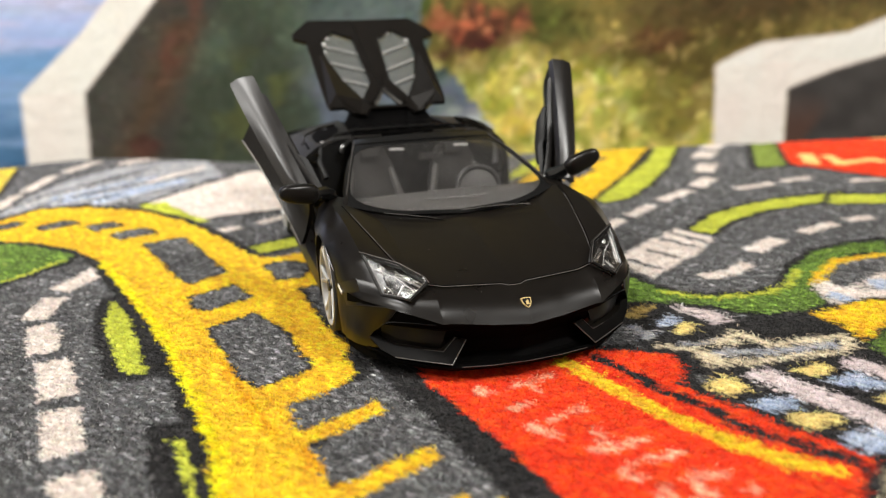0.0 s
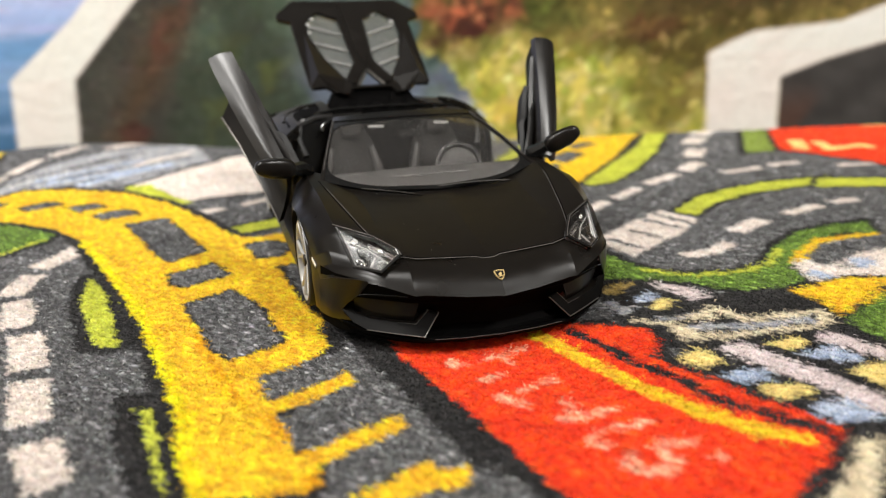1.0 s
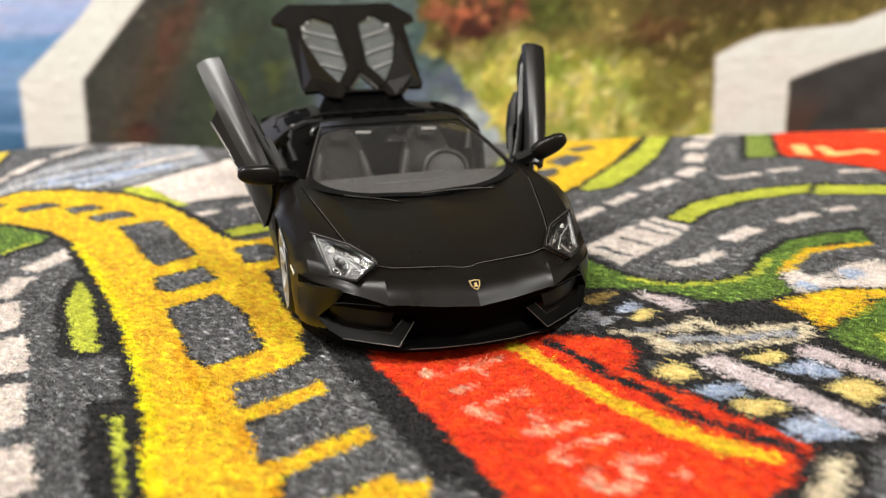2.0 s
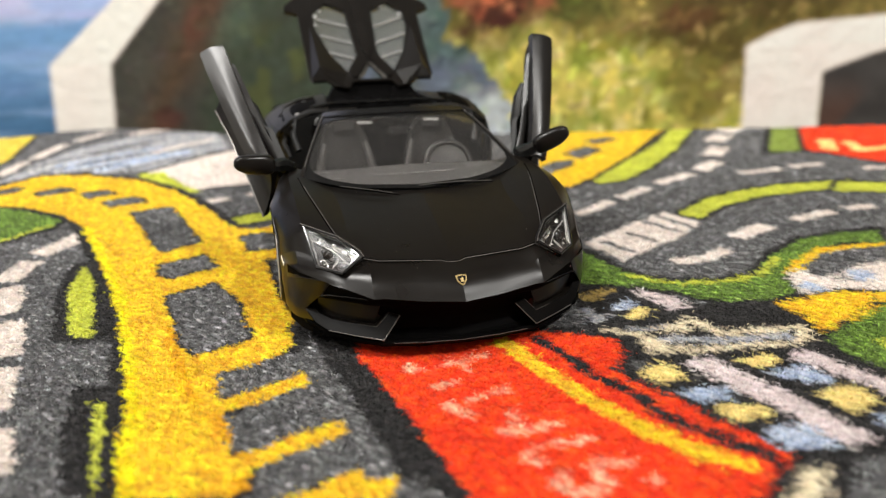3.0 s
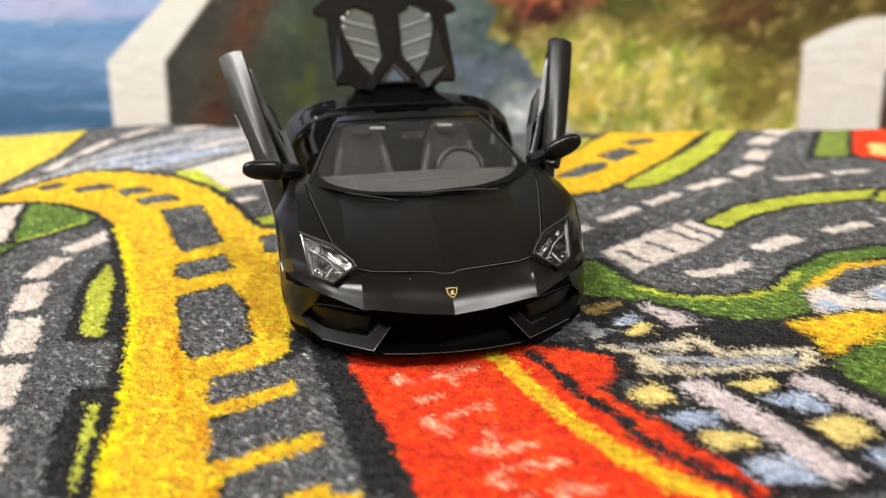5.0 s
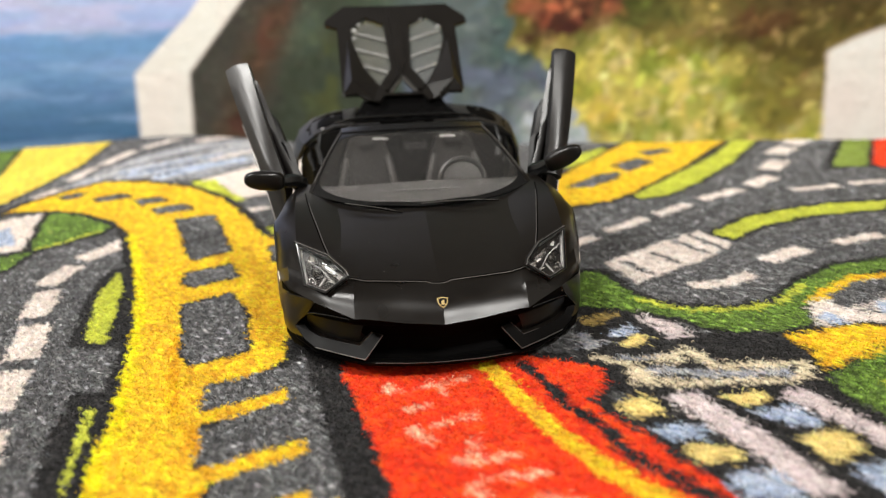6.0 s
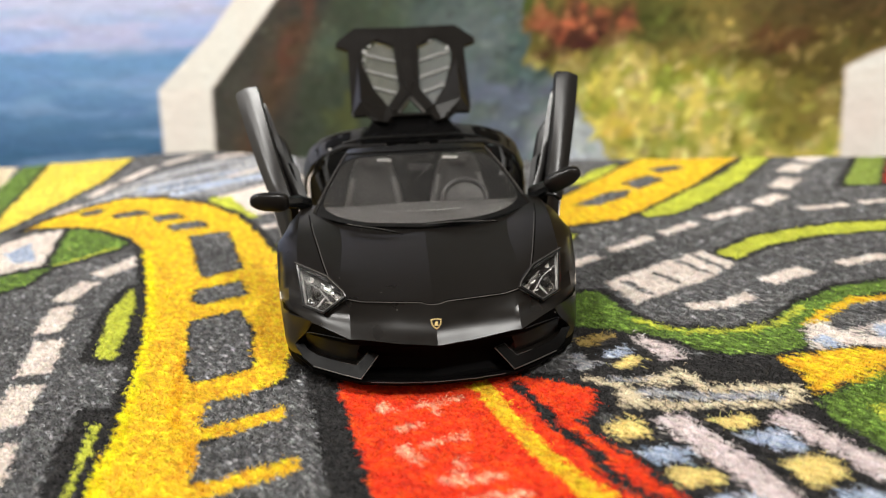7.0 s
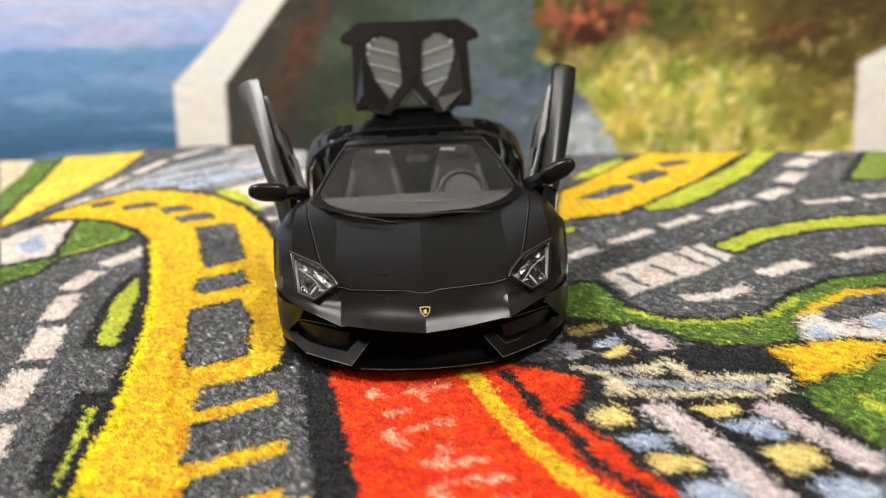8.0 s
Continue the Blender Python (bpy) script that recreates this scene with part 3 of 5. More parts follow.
fill(PALE, [(70, 209), (78, 211), (80, 207), (72, 204)])
fill(BLUE, [(74, 202), (83, 204), (87, 196), (84, 194), (78, 197)])
fill(PALE, [(79, 191), (89, 193), (92, 187), (86, 181), (81, 182)])
fill(BLUE, [(85, 178), (93, 180), (99, 176), (95, 169), (87, 170)])
line(PINK, [(86, 210), (94, 196), (102, 182)], 7)
# green verge, yellow field and clouds on the right
fill(GREEN, [(48, 297), (58, 300), (63, 279), (68, 269), (78, 262), (93, 260), (104, 264), (118, 279), (139, 293), (157, 297), (171, 297), (165, 285), (152, 286), (138, 283), (123, 273), (112, 261), (109, 248), (99, 244), (82, 244), (73, 255), (61, 263), (45, 269)], 3)
line(LIME, [(63, 272), (78, 260), (94, 259), (106, 264), (120, 277)], 2.5)
line(YELLOW, [(163, 283), (150, 281), (137, 280), (124, 271), (117, 263)], 4)
fill(WHITE, [(113, 261), (121, 266), (123, 256), (134, 261), (142, 265), (155, 267), (142, 242), (131, 243), (122, 247), (114, 241), (110, 245)])
line(GREY, [(126, 254), (136, 257)], 2)
fill(BLUE, [(112, 253), (118, 256), (119, 248), (114, 245)])
fill(BLUE, [(133, 260), (140, 261), (139, 253), (132, 251)])
fill(YELLOW, [(97, 240), (108, 243), (122, 246), (135, 241), (135, 229), (116, 228), (107, 221), (99, 220), (100, 231)], 2)
fill(GREEN, [(97, 215), (107, 221), (127, 234), (135, 229), (109, 181), (106, 191), (101, 199), (98, 209)], 2)
line(LIME, [(111, 212), (113, 205)], 4)
line(YELLOW, [(109, 223), (126, 233)], 2)
# crossing and dashes on the road
fill(WHITE, [(62, 308), (106, 340), (113, 321), (96, 304), (85, 298), (68, 284)])
line(GREY, [(69, 309), (75, 293)], 2.6)
line(GREY, [(81, 317), (88, 303)], 2.6)
line(GREY, [(93, 329), (101, 311)], 2.6)
line(GREY, [(101, 335), (108, 315)], 2.6)
line(WHITE, [(84, 280), (97, 282), (108, 289)], 6)
line(WHITE, [(117, 301), (136, 312)], 8)
line(WHITE, [(149, 316), (169, 322)], 6)
line(WHITE, [(176, 324), (190, 325)], 6)
line(WHITE, [(51, 327), (65, 336)], 6)
line(WHITE, [(71, 344), (90, 359)], 6)
line(WHITE, [(96, 364), (115, 379)], 6)
line(WHITE, [(122, 385), (145, 398)], 7)
line(WHITE, [(151, 403), (168, 418)], 9)
line(WHITE, [(172, 432), (186, 451)], 11)
line(WHITE, [(190, 466), (204, 482)], 12)
line(WHITE, [(208, 490), (223, 505)], 13)
line(WHITE, [(166, 392), (189, 394)], 6)
line(WHITE, [(195, 395), (214, 398)], 6)
line(WHITE, [(226, 384), (245, 382)], 5)
fill(LIME, [(110, 336), (130, 352), (148, 359), (170, 367), (192, 368), (208, 368), (200, 353), (185, 355), (156, 350), (132, 340), (115, 327)], 3)
fill(LIME, [(201, 366), (224, 357), (251, 343), (239, 330), (212, 343), (189, 351)], 3)
# far right yellow road, verges and red sign
fill(YELLOW, [(59, 429), (100, 489), (129, 532), (184, 518), (136, 452), (113, 419), (83, 390), (53, 377)], 3)
fill(GREY, [(66, 415), (89, 441), (99, 444), (93, 428), (77, 414)], 1)
fill(GREY, [(99, 459), (116, 473), (121, 463), (105, 447)], 1)
fill(GREY, [(120, 488), (136, 497), (141, 489), (124, 479)], 1)
fill(LIME, [(67, 459), (88, 491), (108, 510), (94, 482), (77, 461)], 2)
fill(LIME, [(95, 397), (130, 439), (161, 475), (183, 511), (197, 508), (165, 459), (131, 415), (110, 395), (96, 391)], 3)
fill(LIME, [(52, 362), (55, 366), (61, 369), (56, 359)], 2)
fill(LEAF, [(204, 431), (227, 469), (246, 503), (264, 498), (221, 428)], 4)
fill(RED, [(260, 494), (361, 482), (250, 361), (247, 384), (236, 408), (224, 429)], 3)
line(PALE, [(318, 482), (372, 472)], 5)
line(PALE, [(252, 455), (236, 426)], 8)
line(PALE, [(260, 446), (251, 423), (273, 427), (276, 419)], 7)

def rug():
    xs = np.concatenate([np.linspace(-0.62, -0.34, 40), np.arange(-0.337, 0.42, 0.0011), np.linspace(0.423, 0.66, 34)])
    depth = np.concatenate([[0.0, 0.0006], np.arange(0.0016, 0.18, 0.0016), np.arange(0.18, 0.44, 0.0011), np.linspace(0.445, 0.95, 60)])
    X, D = np.meshgrid(xs, depth)
    x, y = (X - 0.18 * D * ease(0.42, 0.62, np.abs(X))).ravel(), (rug_edge(X) - D).ravel()
    z = rug_height(x, y) + 0.0006 * (value_noise(x * 1000, y * 1000, 1.25, 34) - 0.5) + 0.0012 * (value_noise(x * 1000, y * 1000, 28, 42) - 0.5)
    z = z - 0.004 * (D.ravel() < 0.0003) - 0.0006
    # base dyed darker under the dense near fibres, as the shade in their gaps
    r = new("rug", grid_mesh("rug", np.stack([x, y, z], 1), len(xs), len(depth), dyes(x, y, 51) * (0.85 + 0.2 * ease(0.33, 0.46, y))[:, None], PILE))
    tagged(r, "colourful play rug printed with roads, lawns and red sign", "rug")
    # standing curled fibres, denser where the rug is near the toy's front
    rng = np.random.default_rng(61)
    spans = [(-0.17, 0.20, 0.14, 0.235, 5.0, 0.085, 0.65), (-0.20, 0.22, 0.235, 0.33, 4.2, 0.09, 0.55), (-0.27, 0.34, 0.33, 0.44, 2.2, 0.12, 0.5), (-0.34, 0.42, 0.44, 0.62, 0.5, 0.22, 0.7)]
    ps, ws, hs = [], [], []
    for x0, x1, y0, y1, per, w, h in spans:
        n = int((x1 - x0) * (y1 - y0) * 1e6 * per)
        q = np.stack([rng.uniform(x0, x1, n), rng.uniform(y0, y1, n)], 1)
        q = q[q[:, 1] < rug_edge(q[:, 0]) - 0.0005]
        ps.append(q)
        ws.append(np.full(len(q), w * MM) * rng.uniform(0.6, 1.3, len(q)))
        hs.append(np.full(len(q), h * MM) * rng.uniform(0.5, 1.35, len(q)))
    p, w, h = np.concatenate(ps), np.concatenate(ws), np.concatenate(hs)
    n = len(p)
    ang = rng.uniform(0, 2 * math.pi, n)
    lean = rng.normal(0, 0.55, (n, 2)) * h[:, None]
    curl = rng.normal(0, 0.7, (n, 2)) * h[:, None]
    foot = np.stack([p[:, 0], p[:, 1], rug_height(p[:, 0], p[:, 1]) + 0.0012 * (value_noise(p[:, 0] * 1000, p[:, 1] * 1000, 28, 42) - 0.5) + 0.0007 * (value_noise(p[:, 0] * 1000, p[:, 1] * 1000, 1.25, 34) - 0.5) - 0.0007], 1)
    side = np.stack([np.cos(ang), np.sin(ang), np.zeros(n)], 1) * w[:, None]
    bend = foot + np.stack([lean[:, 0], lean[:, 1], h * 0.7], 1)
    tip = bend + np.stack([curl[:, 0], curl[:, 1], h * rng.uniform(-0.1, 0.5, n)], 1)
    co = np.stack([foot - side, foot + side, bend + side * 0.8, bend - side * 0.8, tip], 1).reshape(-1, 3)
    at = (5 * np.arange(n))[:, None, None]
    faces = (at + np.array([(0, 1, 2), (0, 2, 3), (3, 2, 4)])[None]).reshape(-1, 3)
    root = dyes(p[:, 0], p[:, 1], 62)
    # long loose strands lying curled on the pile near the toy's front
    q = np.stack([rng.uniform(-0.19, 0.22, 26000), rng.uniform(0.14, 0.34, 26000)], 1)
    q = q[rng.random(len(q)) < 1.15 - 2.2 * np.abs(q[:, 1] - 0.22) / 0.2]
    k = len(q)
    head = rng.uniform(0, 2 * math.pi, k)
    turn = rng.normal(0, 0.38, k)
    long = rng.uniform(0.18, 0.40, k) * MM
    place, strand = q.copy(), []
    for i in range(6):
        rise = (0.0001 + 0.0006 * math.sin(math.pi * (i + 0.6) / 6.2)) * (0.6 + 0.4 * np.cos(head))
        z = rug_height(place[:, 0], place[:, 1]) + 0.0012 * (value_noise(place[:, 0] * 1000, place[:, 1] * 1000, 28, 42) - 0.5) + np.abs(rise)
        across = np.stack([-np.sin(head), np.cos(head), np.full(k, 0.5)], 1) * (0.05 if i < 5 else 0.01) * MM
        mid = np.stack([place[:, 0], place[:, 1], z], 1)
        strand += [mid - across, mid + across]
        place = place + np.stack([np.cos(head), np.sin(head)], 1) * long[:, None]
        head = head + turn + rng.normal(0, 0.25, k)
    loose = np.stack(strand, 1).reshape(-1, 3)
    at2 = (12 * np.arange(k))[:, None, None] + len(co)
    steps = [t for i in range(0, 10, 2) for t in ((i, i + 1, i + 3), (i, i + 3, i + 2))]
    faces = np.concatenate([faces, (at2 + np.array(steps)[None]).reshape(-1, 3)])
    co = np.concatenate([co, loose])
    # paler strands, dark roots and bright tips: light and shade in the dye
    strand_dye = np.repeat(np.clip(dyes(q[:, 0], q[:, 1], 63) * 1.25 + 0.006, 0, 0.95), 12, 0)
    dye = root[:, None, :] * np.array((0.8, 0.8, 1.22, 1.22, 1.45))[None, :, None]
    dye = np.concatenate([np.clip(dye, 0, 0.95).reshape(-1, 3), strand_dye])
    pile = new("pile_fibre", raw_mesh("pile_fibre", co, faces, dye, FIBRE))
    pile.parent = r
    tagged(pile, kind="stuff")
    return r


rug()

# ---- the toy car (millimetres, y backwards from its nose, z up from the rug) ----
car = tagged(new("toy_car"), "satin black toy sports car, scissor doors and engine lid raised", "toy car")
car.matrix_basis = pose(0.0035, 0.2255, -0.0002, 0.2, 1.0, 5.14)


def glide(a, b, c, d, s):
    """Catmull-Rom between b and c."""
    return 0.5 * ((2 * b) + (-a + c) * s + (2 * a - 5 * b + 4 * c - d) * s * s + (-a + 3 * b - 3 * c + d) * s ** 3)


def refine(rows, n):
    """More rows, gliding through the given ones."""
    rows = [[Vector(p) for p in r] for r in rows]
    out = []
    for i in range(len(rows) - 1):
        a, b, c, d = rows[max(i - 1, 0)], rows[i], rows[i + 1], rows[min(i + 2, len(rows) - 1)]
        for k in range(n):
            out.append([glide(*q, k / n) for q in zip(a, b, c, d)])
    return out + [rows[-1]]


def turned(rows):
    return [list(r) for r in zip(*rows)]


def both(rows):
    """Half rows, from the middle outwards, made whole."""
    return [[Vector((-p[0], p[1], p[2])) for p in r[:0:-1]] + [Vector(p) for p in r] for r in rows]


FRONT = (50.5, 13.8, 15.4)  # axle y, z and arch radius
REAR = (165.0, 14.4, 16.4)


def side_foot(y, low=5.0):
    """The lower edge of the side, with the wheel arches cut out."""
    for ay, az, ar in (FRONT, REAR):
        if abs(y - ay) < ar:
            return max(low, az + math.sqrt(ar * ar - (y - ay) ** 2))
    return low


# front bonnet and wings: rows run backwards, columns outwards
NOSE_EDGE = [(0, -0.5, 15.0), (10, 1.7, 15.2), (20.4, 3.8, 16.2), (22.6, 4.4, 16.0), (29, 8.7, 17.7), (34.8, 13.0, 18.8), (40.4, 21, 17.8), (43.0, 29, 15.0)]
BEAK_TOP = [(0, 3.8, 19.0), (10, 5.9, 19.3), (21.2, 8.4, 19.7), (22.6, 8.4, 20.3), (28.6, 11.5, 20.5), (34.3, 14.4, 20.8), (40.2, 22.4, 20.0), (43.4, 31, 17.5)]
SEAM_ROW = [(0, 13.5, 21.9), (10, 13.8, 21.8), (21.9, 14.3, 22.7), (22.8, 14.4, 22.9), (29.5, 17.0, 22.8), (35, 20.5, 21.9), (40.4, 26.4, 23.2), (44.0, 34, 20.0)]
LAMP_ROW = [(0, 28, 25.4), (10, 28, 24.9), (19.5, 28, 25.4), (25.6, 28.3, 26.2), (32.6, 29, 27.6), (37.8, 30, 28.4), (41.6, 34, 27.0), (44.8, 40, 24.0)]
ARCH_ROW = [(0, 46, 28.8), (10, 46, 28.3), (19.0, 46, 28.6), (25.8, 46, 29.1), (34.4, 46, 31.6), (39, 46, 33.2), (43.0, 48, 31.8), (45.7, 50.5, 29.4)]
SCREEN_FOOT = [(0, 58, 30.6), (10, 58.5, 30.2), (20.0, 59, 30.7), (27.5, 59.6, 31.6), (35.8, 60, 34.2), (39.6, 61, 34.8), (43.2, 62, 32.4), (45.4, 64, 27.4)]
PILLAR_FOOT = [(0, 66, 31.0), (10, 67, 31.4), (21, 69, 32.2), (32, 72, 34.4), (36.2, 73, 35.4), (39.4, 74, 35.0), (42.2, 75, 31.8), (43.8, 76, 26.0)]
BONNET = [NOSE_EDGE, BEAK_TOP, SEAM_ROW, LAMP_ROW, ARCH_ROW, SCREEN_FOOT, PILLAR_FOOT]
rows = refine(BONNET, 6)
body = part("body", sheet(both(rows), (0, 1.2, -0.25)), PAINT, car, "satin black front body with wings and bonnet", sharp=40)
for e in body.data.edges:  # the folds along the middle and beside the raised panel
    a, b = (body.data.vertices[i].index for i in e.vertices)
    if abs(a - b) % 15 == 0 and (a % 15 == 7 or (a % 15 in (4, 10) and (a % (15 * len(rows))) // 15 < 8) or (a % 15 in (4, 10) and 18 <= (a % (15 * len(rows))) // 15)):
        e.use_edge_sharp = True

for s in (-1, 1):
    # front wing's side with the arch cut out, folded inwards round the arch
    line_up = [r[-1] for r in rows]
    top, mid, foot, lip = [], [], [], []
    for p in line_up:
        zf = min(side_foot(p.y), p.z - 0.2)
        top.append((s * p.x, p.y, p.z))
        mid.append((s * (p.x + 0.25), p.y, (p.z + zf) / 2))
        foot.append((s * (p.x - 0.3 if zf < 6 else p.x + 0.3), p.y, zf))
        lip.append((s * (p.x - 4.0), p.y, zf + 0.2))
    part("front_wing_side", sheet([top, mid, foot, lip]), PAINT, car, sharp=24)
    # sill below the door opening
    part("sill", sheet([[(s * 39, y, 11), (s * 44, y, 10), (s * 45, y, 7), (s * 43, y, 4.2), (s * 36, y, 4.2), (s * 36, y, 11)] for y in (66, 75, 95, 115, 146)]), PAINT, car, "satin black door sill")

def deck(x, y):
    """The height of the bonnet at x and y."""
    line_up = []
    for r in rows:
        for p, q in zip(r, r[1:]):
            if p.x <= x <= q.x:
                k = (x - p.x) / max(q.x - p.x, 1e-6)
                line_up.append((p.y + (q.y - p.y) * k, p.z + (q.z - p.z) * k))
                break
    for (y0, z0), (y1, z1) in zip(line_up, line_up[1:]):
        if y0 <= y <= y1:
            return z0 + (z1 - z0) * (y - y0) / max(y1 - y0, 1e-6)
    return line_up[-1][1]


# bonnet shut line, V-shaped in the middle: a thin groove strip
groove = [(-24.5, 15.5, 23.6), (-19.5, 14.0, 22.8), (-10, 13.6, 22.2), (-3.4, 13.3, 21.8), (-1.8, 12.4, 21.5), (0, 12.2, 21.5), (1.8, 12.4, 21.5), (3.4, 13.3, 21.8), (10, 13.6, 22.2), (19.5, 14.0, 22.8), (24.5, 15.5, 23.6)]
part("bonnet_seam", tube(groove, 0.24, sides=6), FASCIA, body, "thin dark shut line of the bonnet")
# pale line painted in for the light on the seam's front edge
part("seam_shine", tube([(x, y - 0.32, z - 0.02) for x, y, z in groove], 0.1, sides=6), EDGE_SHINE, body)
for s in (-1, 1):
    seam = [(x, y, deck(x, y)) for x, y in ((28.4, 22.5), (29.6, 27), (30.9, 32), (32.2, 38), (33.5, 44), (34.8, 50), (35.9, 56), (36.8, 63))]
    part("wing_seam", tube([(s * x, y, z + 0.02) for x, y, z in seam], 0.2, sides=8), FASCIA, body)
    # highlight beside the wing seam, modelled as a pale tube
    part("wing_shine", tube([(s * (x - 0.34), y, z + 0.14) for x, y, z in seam[:7]], 0.1, sides=6), EDGE_SHINE, body)
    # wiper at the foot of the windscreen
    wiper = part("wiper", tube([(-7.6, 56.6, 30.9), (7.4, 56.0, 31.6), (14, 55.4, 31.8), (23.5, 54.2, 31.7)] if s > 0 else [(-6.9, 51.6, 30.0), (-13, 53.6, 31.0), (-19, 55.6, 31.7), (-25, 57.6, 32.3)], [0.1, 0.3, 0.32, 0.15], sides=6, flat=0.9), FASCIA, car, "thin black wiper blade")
    # thin pale tube as the gleam along the wiper
    part("blade_shine", tube([(-4, 56.3, 31.3), (7.4, 55.8, 31.95), (14, 55.2, 32.15), (23.0, 54.1, 31.95)] if s > 0 else [(-9, 52.1, 30.7), (-13, 53.4, 31.35), (-19, 55.4, 32.05), (-24.6, 57.4, 32.6)], 0.09, sides=6), EDGE_SHINE, wiper)


def nose_line(x):
    """How far back the front edge lies at x."""
    x = abs(x)
    pts = ((0, -0.5), (10, 1.7), (20.4, 3.8), (22.6, 4.4), (29, 8.7), (34.8, 13.0), (40.4, 21), (43.0, 29))
    for (a, p), (b, q) in zip(pts, pts[1:]):
        if x <= b:
            return p + (q - p) * (x - a) / (b - a)
    return 29.0


# specks of dust lying on the bonnet and the screen
dust = bmesh.new()
speck = random.Random(5)
for k in range(11):
    r = rows[speck.randrange(10, len(rows) - 2)]
    p = r[speck.randrange(0, 5)].lerp(r[speck.randrange(0, 5)], speck.random())
    side = speck.choice((-1, 1))
    bmesh.ops.create_icosphere(dust, subdivisions=1, radius=speck.uniform(0.05, 0.1) * MM, matrix=Matrix.Translation(Vector((side * p.x, p.y, p.z + 0.12)) * MM))
tagged(part("dust", dust, MARK, body, "white dust specks"), kind="stuff")

# front fascia: undercut beneath the beak, then the grille's back
xs = [0, 4, 8, 12, 16, 20, 23, 26, 29, 32, 35, 37.5, 40.2, 42.8]
fascia = []
for back, z in ((0.3, None), (2.2, 13.9), (5.0, 12.2), (6.5, 8.5), (6.0, 5.5), (4.4, 4.2), (3.6, 2.8)):
    row = []
    for x in xs:
        edge = 15.1 + min(x, 20) * 0.06 + 0.22 * max(0, min(x, 34.8) - 22)
        row.append((x, nose_line(x) + back * (1 if x < 36 else 0.35), edge if z is None else z - 0.00 * x))
    fascia.append(row)
bumper = part("bumper", sheet(both(fascia)), FASCIA, car, "gloss black front bumper with recessed intakes", sharp=20)

# lower lip; its dark underside reaches lower to stand in for shade beneath
lip_line = [(0, 1.5), (10, 2.2), (20.5, 4.2), (27, 8.4), (33.8, 12.8), (39.0, 19.0), (41.0, 26)]
lip = []
for z, back in ((2.1, 1.3), (3.2, 0.1), (3.6, 0.2), (3.9, 0.9), (3.1, 4.0), (2.6, 4.0)):
    lip.append([(x, y + back, z + (0.9 if x > 30 else 0) + (1.6 if x > 36 else 0)) for x, y in lip_line])
part("front_lip", sheet(both(lip)), FASCIA, car, "thin dark splitter lip", sharp=20)

for s in (-1, 1):
    # painted corner outside the intake, from the wing down to the lip
    corner = [[(33.0, 11.8, 18.5), (34.8, 13.0, 19.0), (40.4, 20.9, 17.7), (43.0, 29, 15.0)],
              [(35.2, 14.4, 14.6), (37.6, 16.8, 14.3), (41.0, 22, 13.4), (43.2, 29.5, 12.0)],
              [(38.9, 19.0, 9.5), (39.8, 20.4, 9.3), (41.8, 24, 8.6), (43.4, 30, 8.0)],
              [(37.2, 16.6, 6.8), (39.4, 20.4, 5.9), (41.6, 25, 5.2), (43.3, 31, 4.8)]]
    corner = [[(s * x, y, z) for x, y, z in r] for r in corner]
    part("bumper_corner", sheet(turned(refine(turned(refine(corner, 3)), 3)), (-s * 0.8, 1.0, 0)), PAINT, bumper, "satin black corner of the bumper", sharp=40)
    # blade round each outer intake: outer corner, foot, inner foot, then up to its tip
    blade = [(39.2, 19.2, 9.4), (36.8, 15.6, 6.6), (33.8, 12.6, 5.2), (27, 8.0, 4.9), (20.6, 3.9, 4.7), (15.7, 7.2, 9.8)]
    ledge = [(37.2, 19.6, 9.9), (35.4, 16.9, 8.4), (32.6, 14.4, 7.5), (26.4, 10.2, 7.2), (21.8, 7.7, 7.0), (18.4, 7.9, 10.5)]
    bl = [[(s * x, y, z) for x, y, z in q] for q in (blade, ledge)]
    part("intake_blade", sheet(bl, (0, 1.0, -0.3)), DULL, bumper, "satin black blade under the side intake", sharp=15)
    # gleam on the blade's and ledge's rims, laid on as pale tubes
    part("blade_shine", tube([(s * x, y - 0.1, z) for x, y, z in blade[2:]], 0.13, sides=8), EDGE_SHINE, bumper)
    part("duct_shine", tube([(s * x, y, z) for x, y, z in ledge[3:]], 0.07, sides=8), EDGE_SHINE, bumper)
    roof = [(37.0, 20.6, 14.0), (34.6, 18.0, 14.0), (31, 15.2, 13.8), (25, 11.6, 13.6), (21, 10.2, 13.4), (17.2, 10.0, 12.6)]
    duct = [[(s * x, y, z) for x, y, z in roof], [(s * x, y + 2.4, z - 0.2) for x, y, z in ledge], [(s * x, y, z) for x, y, z in ledge]]
    part("intake_duct", sheet(duct), DUCT, bumper, "dark inner duct of the side intake", sharp=20)
    panel = [[(36.2, 18.2, 13.6), (31, 14.0, 13.4), (25, 10.2, 13.0), (20.6, 8.8, 12.2)], [(36.8, 20.2, 10.4), (31.4, 14.8, 8.9), (26.4, 11.0, 8.7), (21.8, 9.0, 8.7)]]
    part("intake_panel", sheet([[(s * x, y, z) for x, y, z in r] for r in panel], (0, 0.8, 0)), DUCT, bumper, "dark panel inside the side intake")
    part("intake_rim", tube([(s * x, y, z) for x, y, z in ((38.6, 19.0, 10.2), (35.4, 14.9, 14.3), (33.4, 13.0, 15.0), (29, 10.0, 15.2), (24, 6.6, 15.2))], 0.2, sides=8), GLOSS, bumper)
    part("side_mark", sheet([[(s * 43.5, 31.5, 18.3), (s * 44.0, 34.3, 19.8)], [(s * 43.6, 31.7, 17.5), (s * 44.1, 34.5, 19.0)]], (s * 0.2, 0, 0)), MARK, car, "small white side marker")

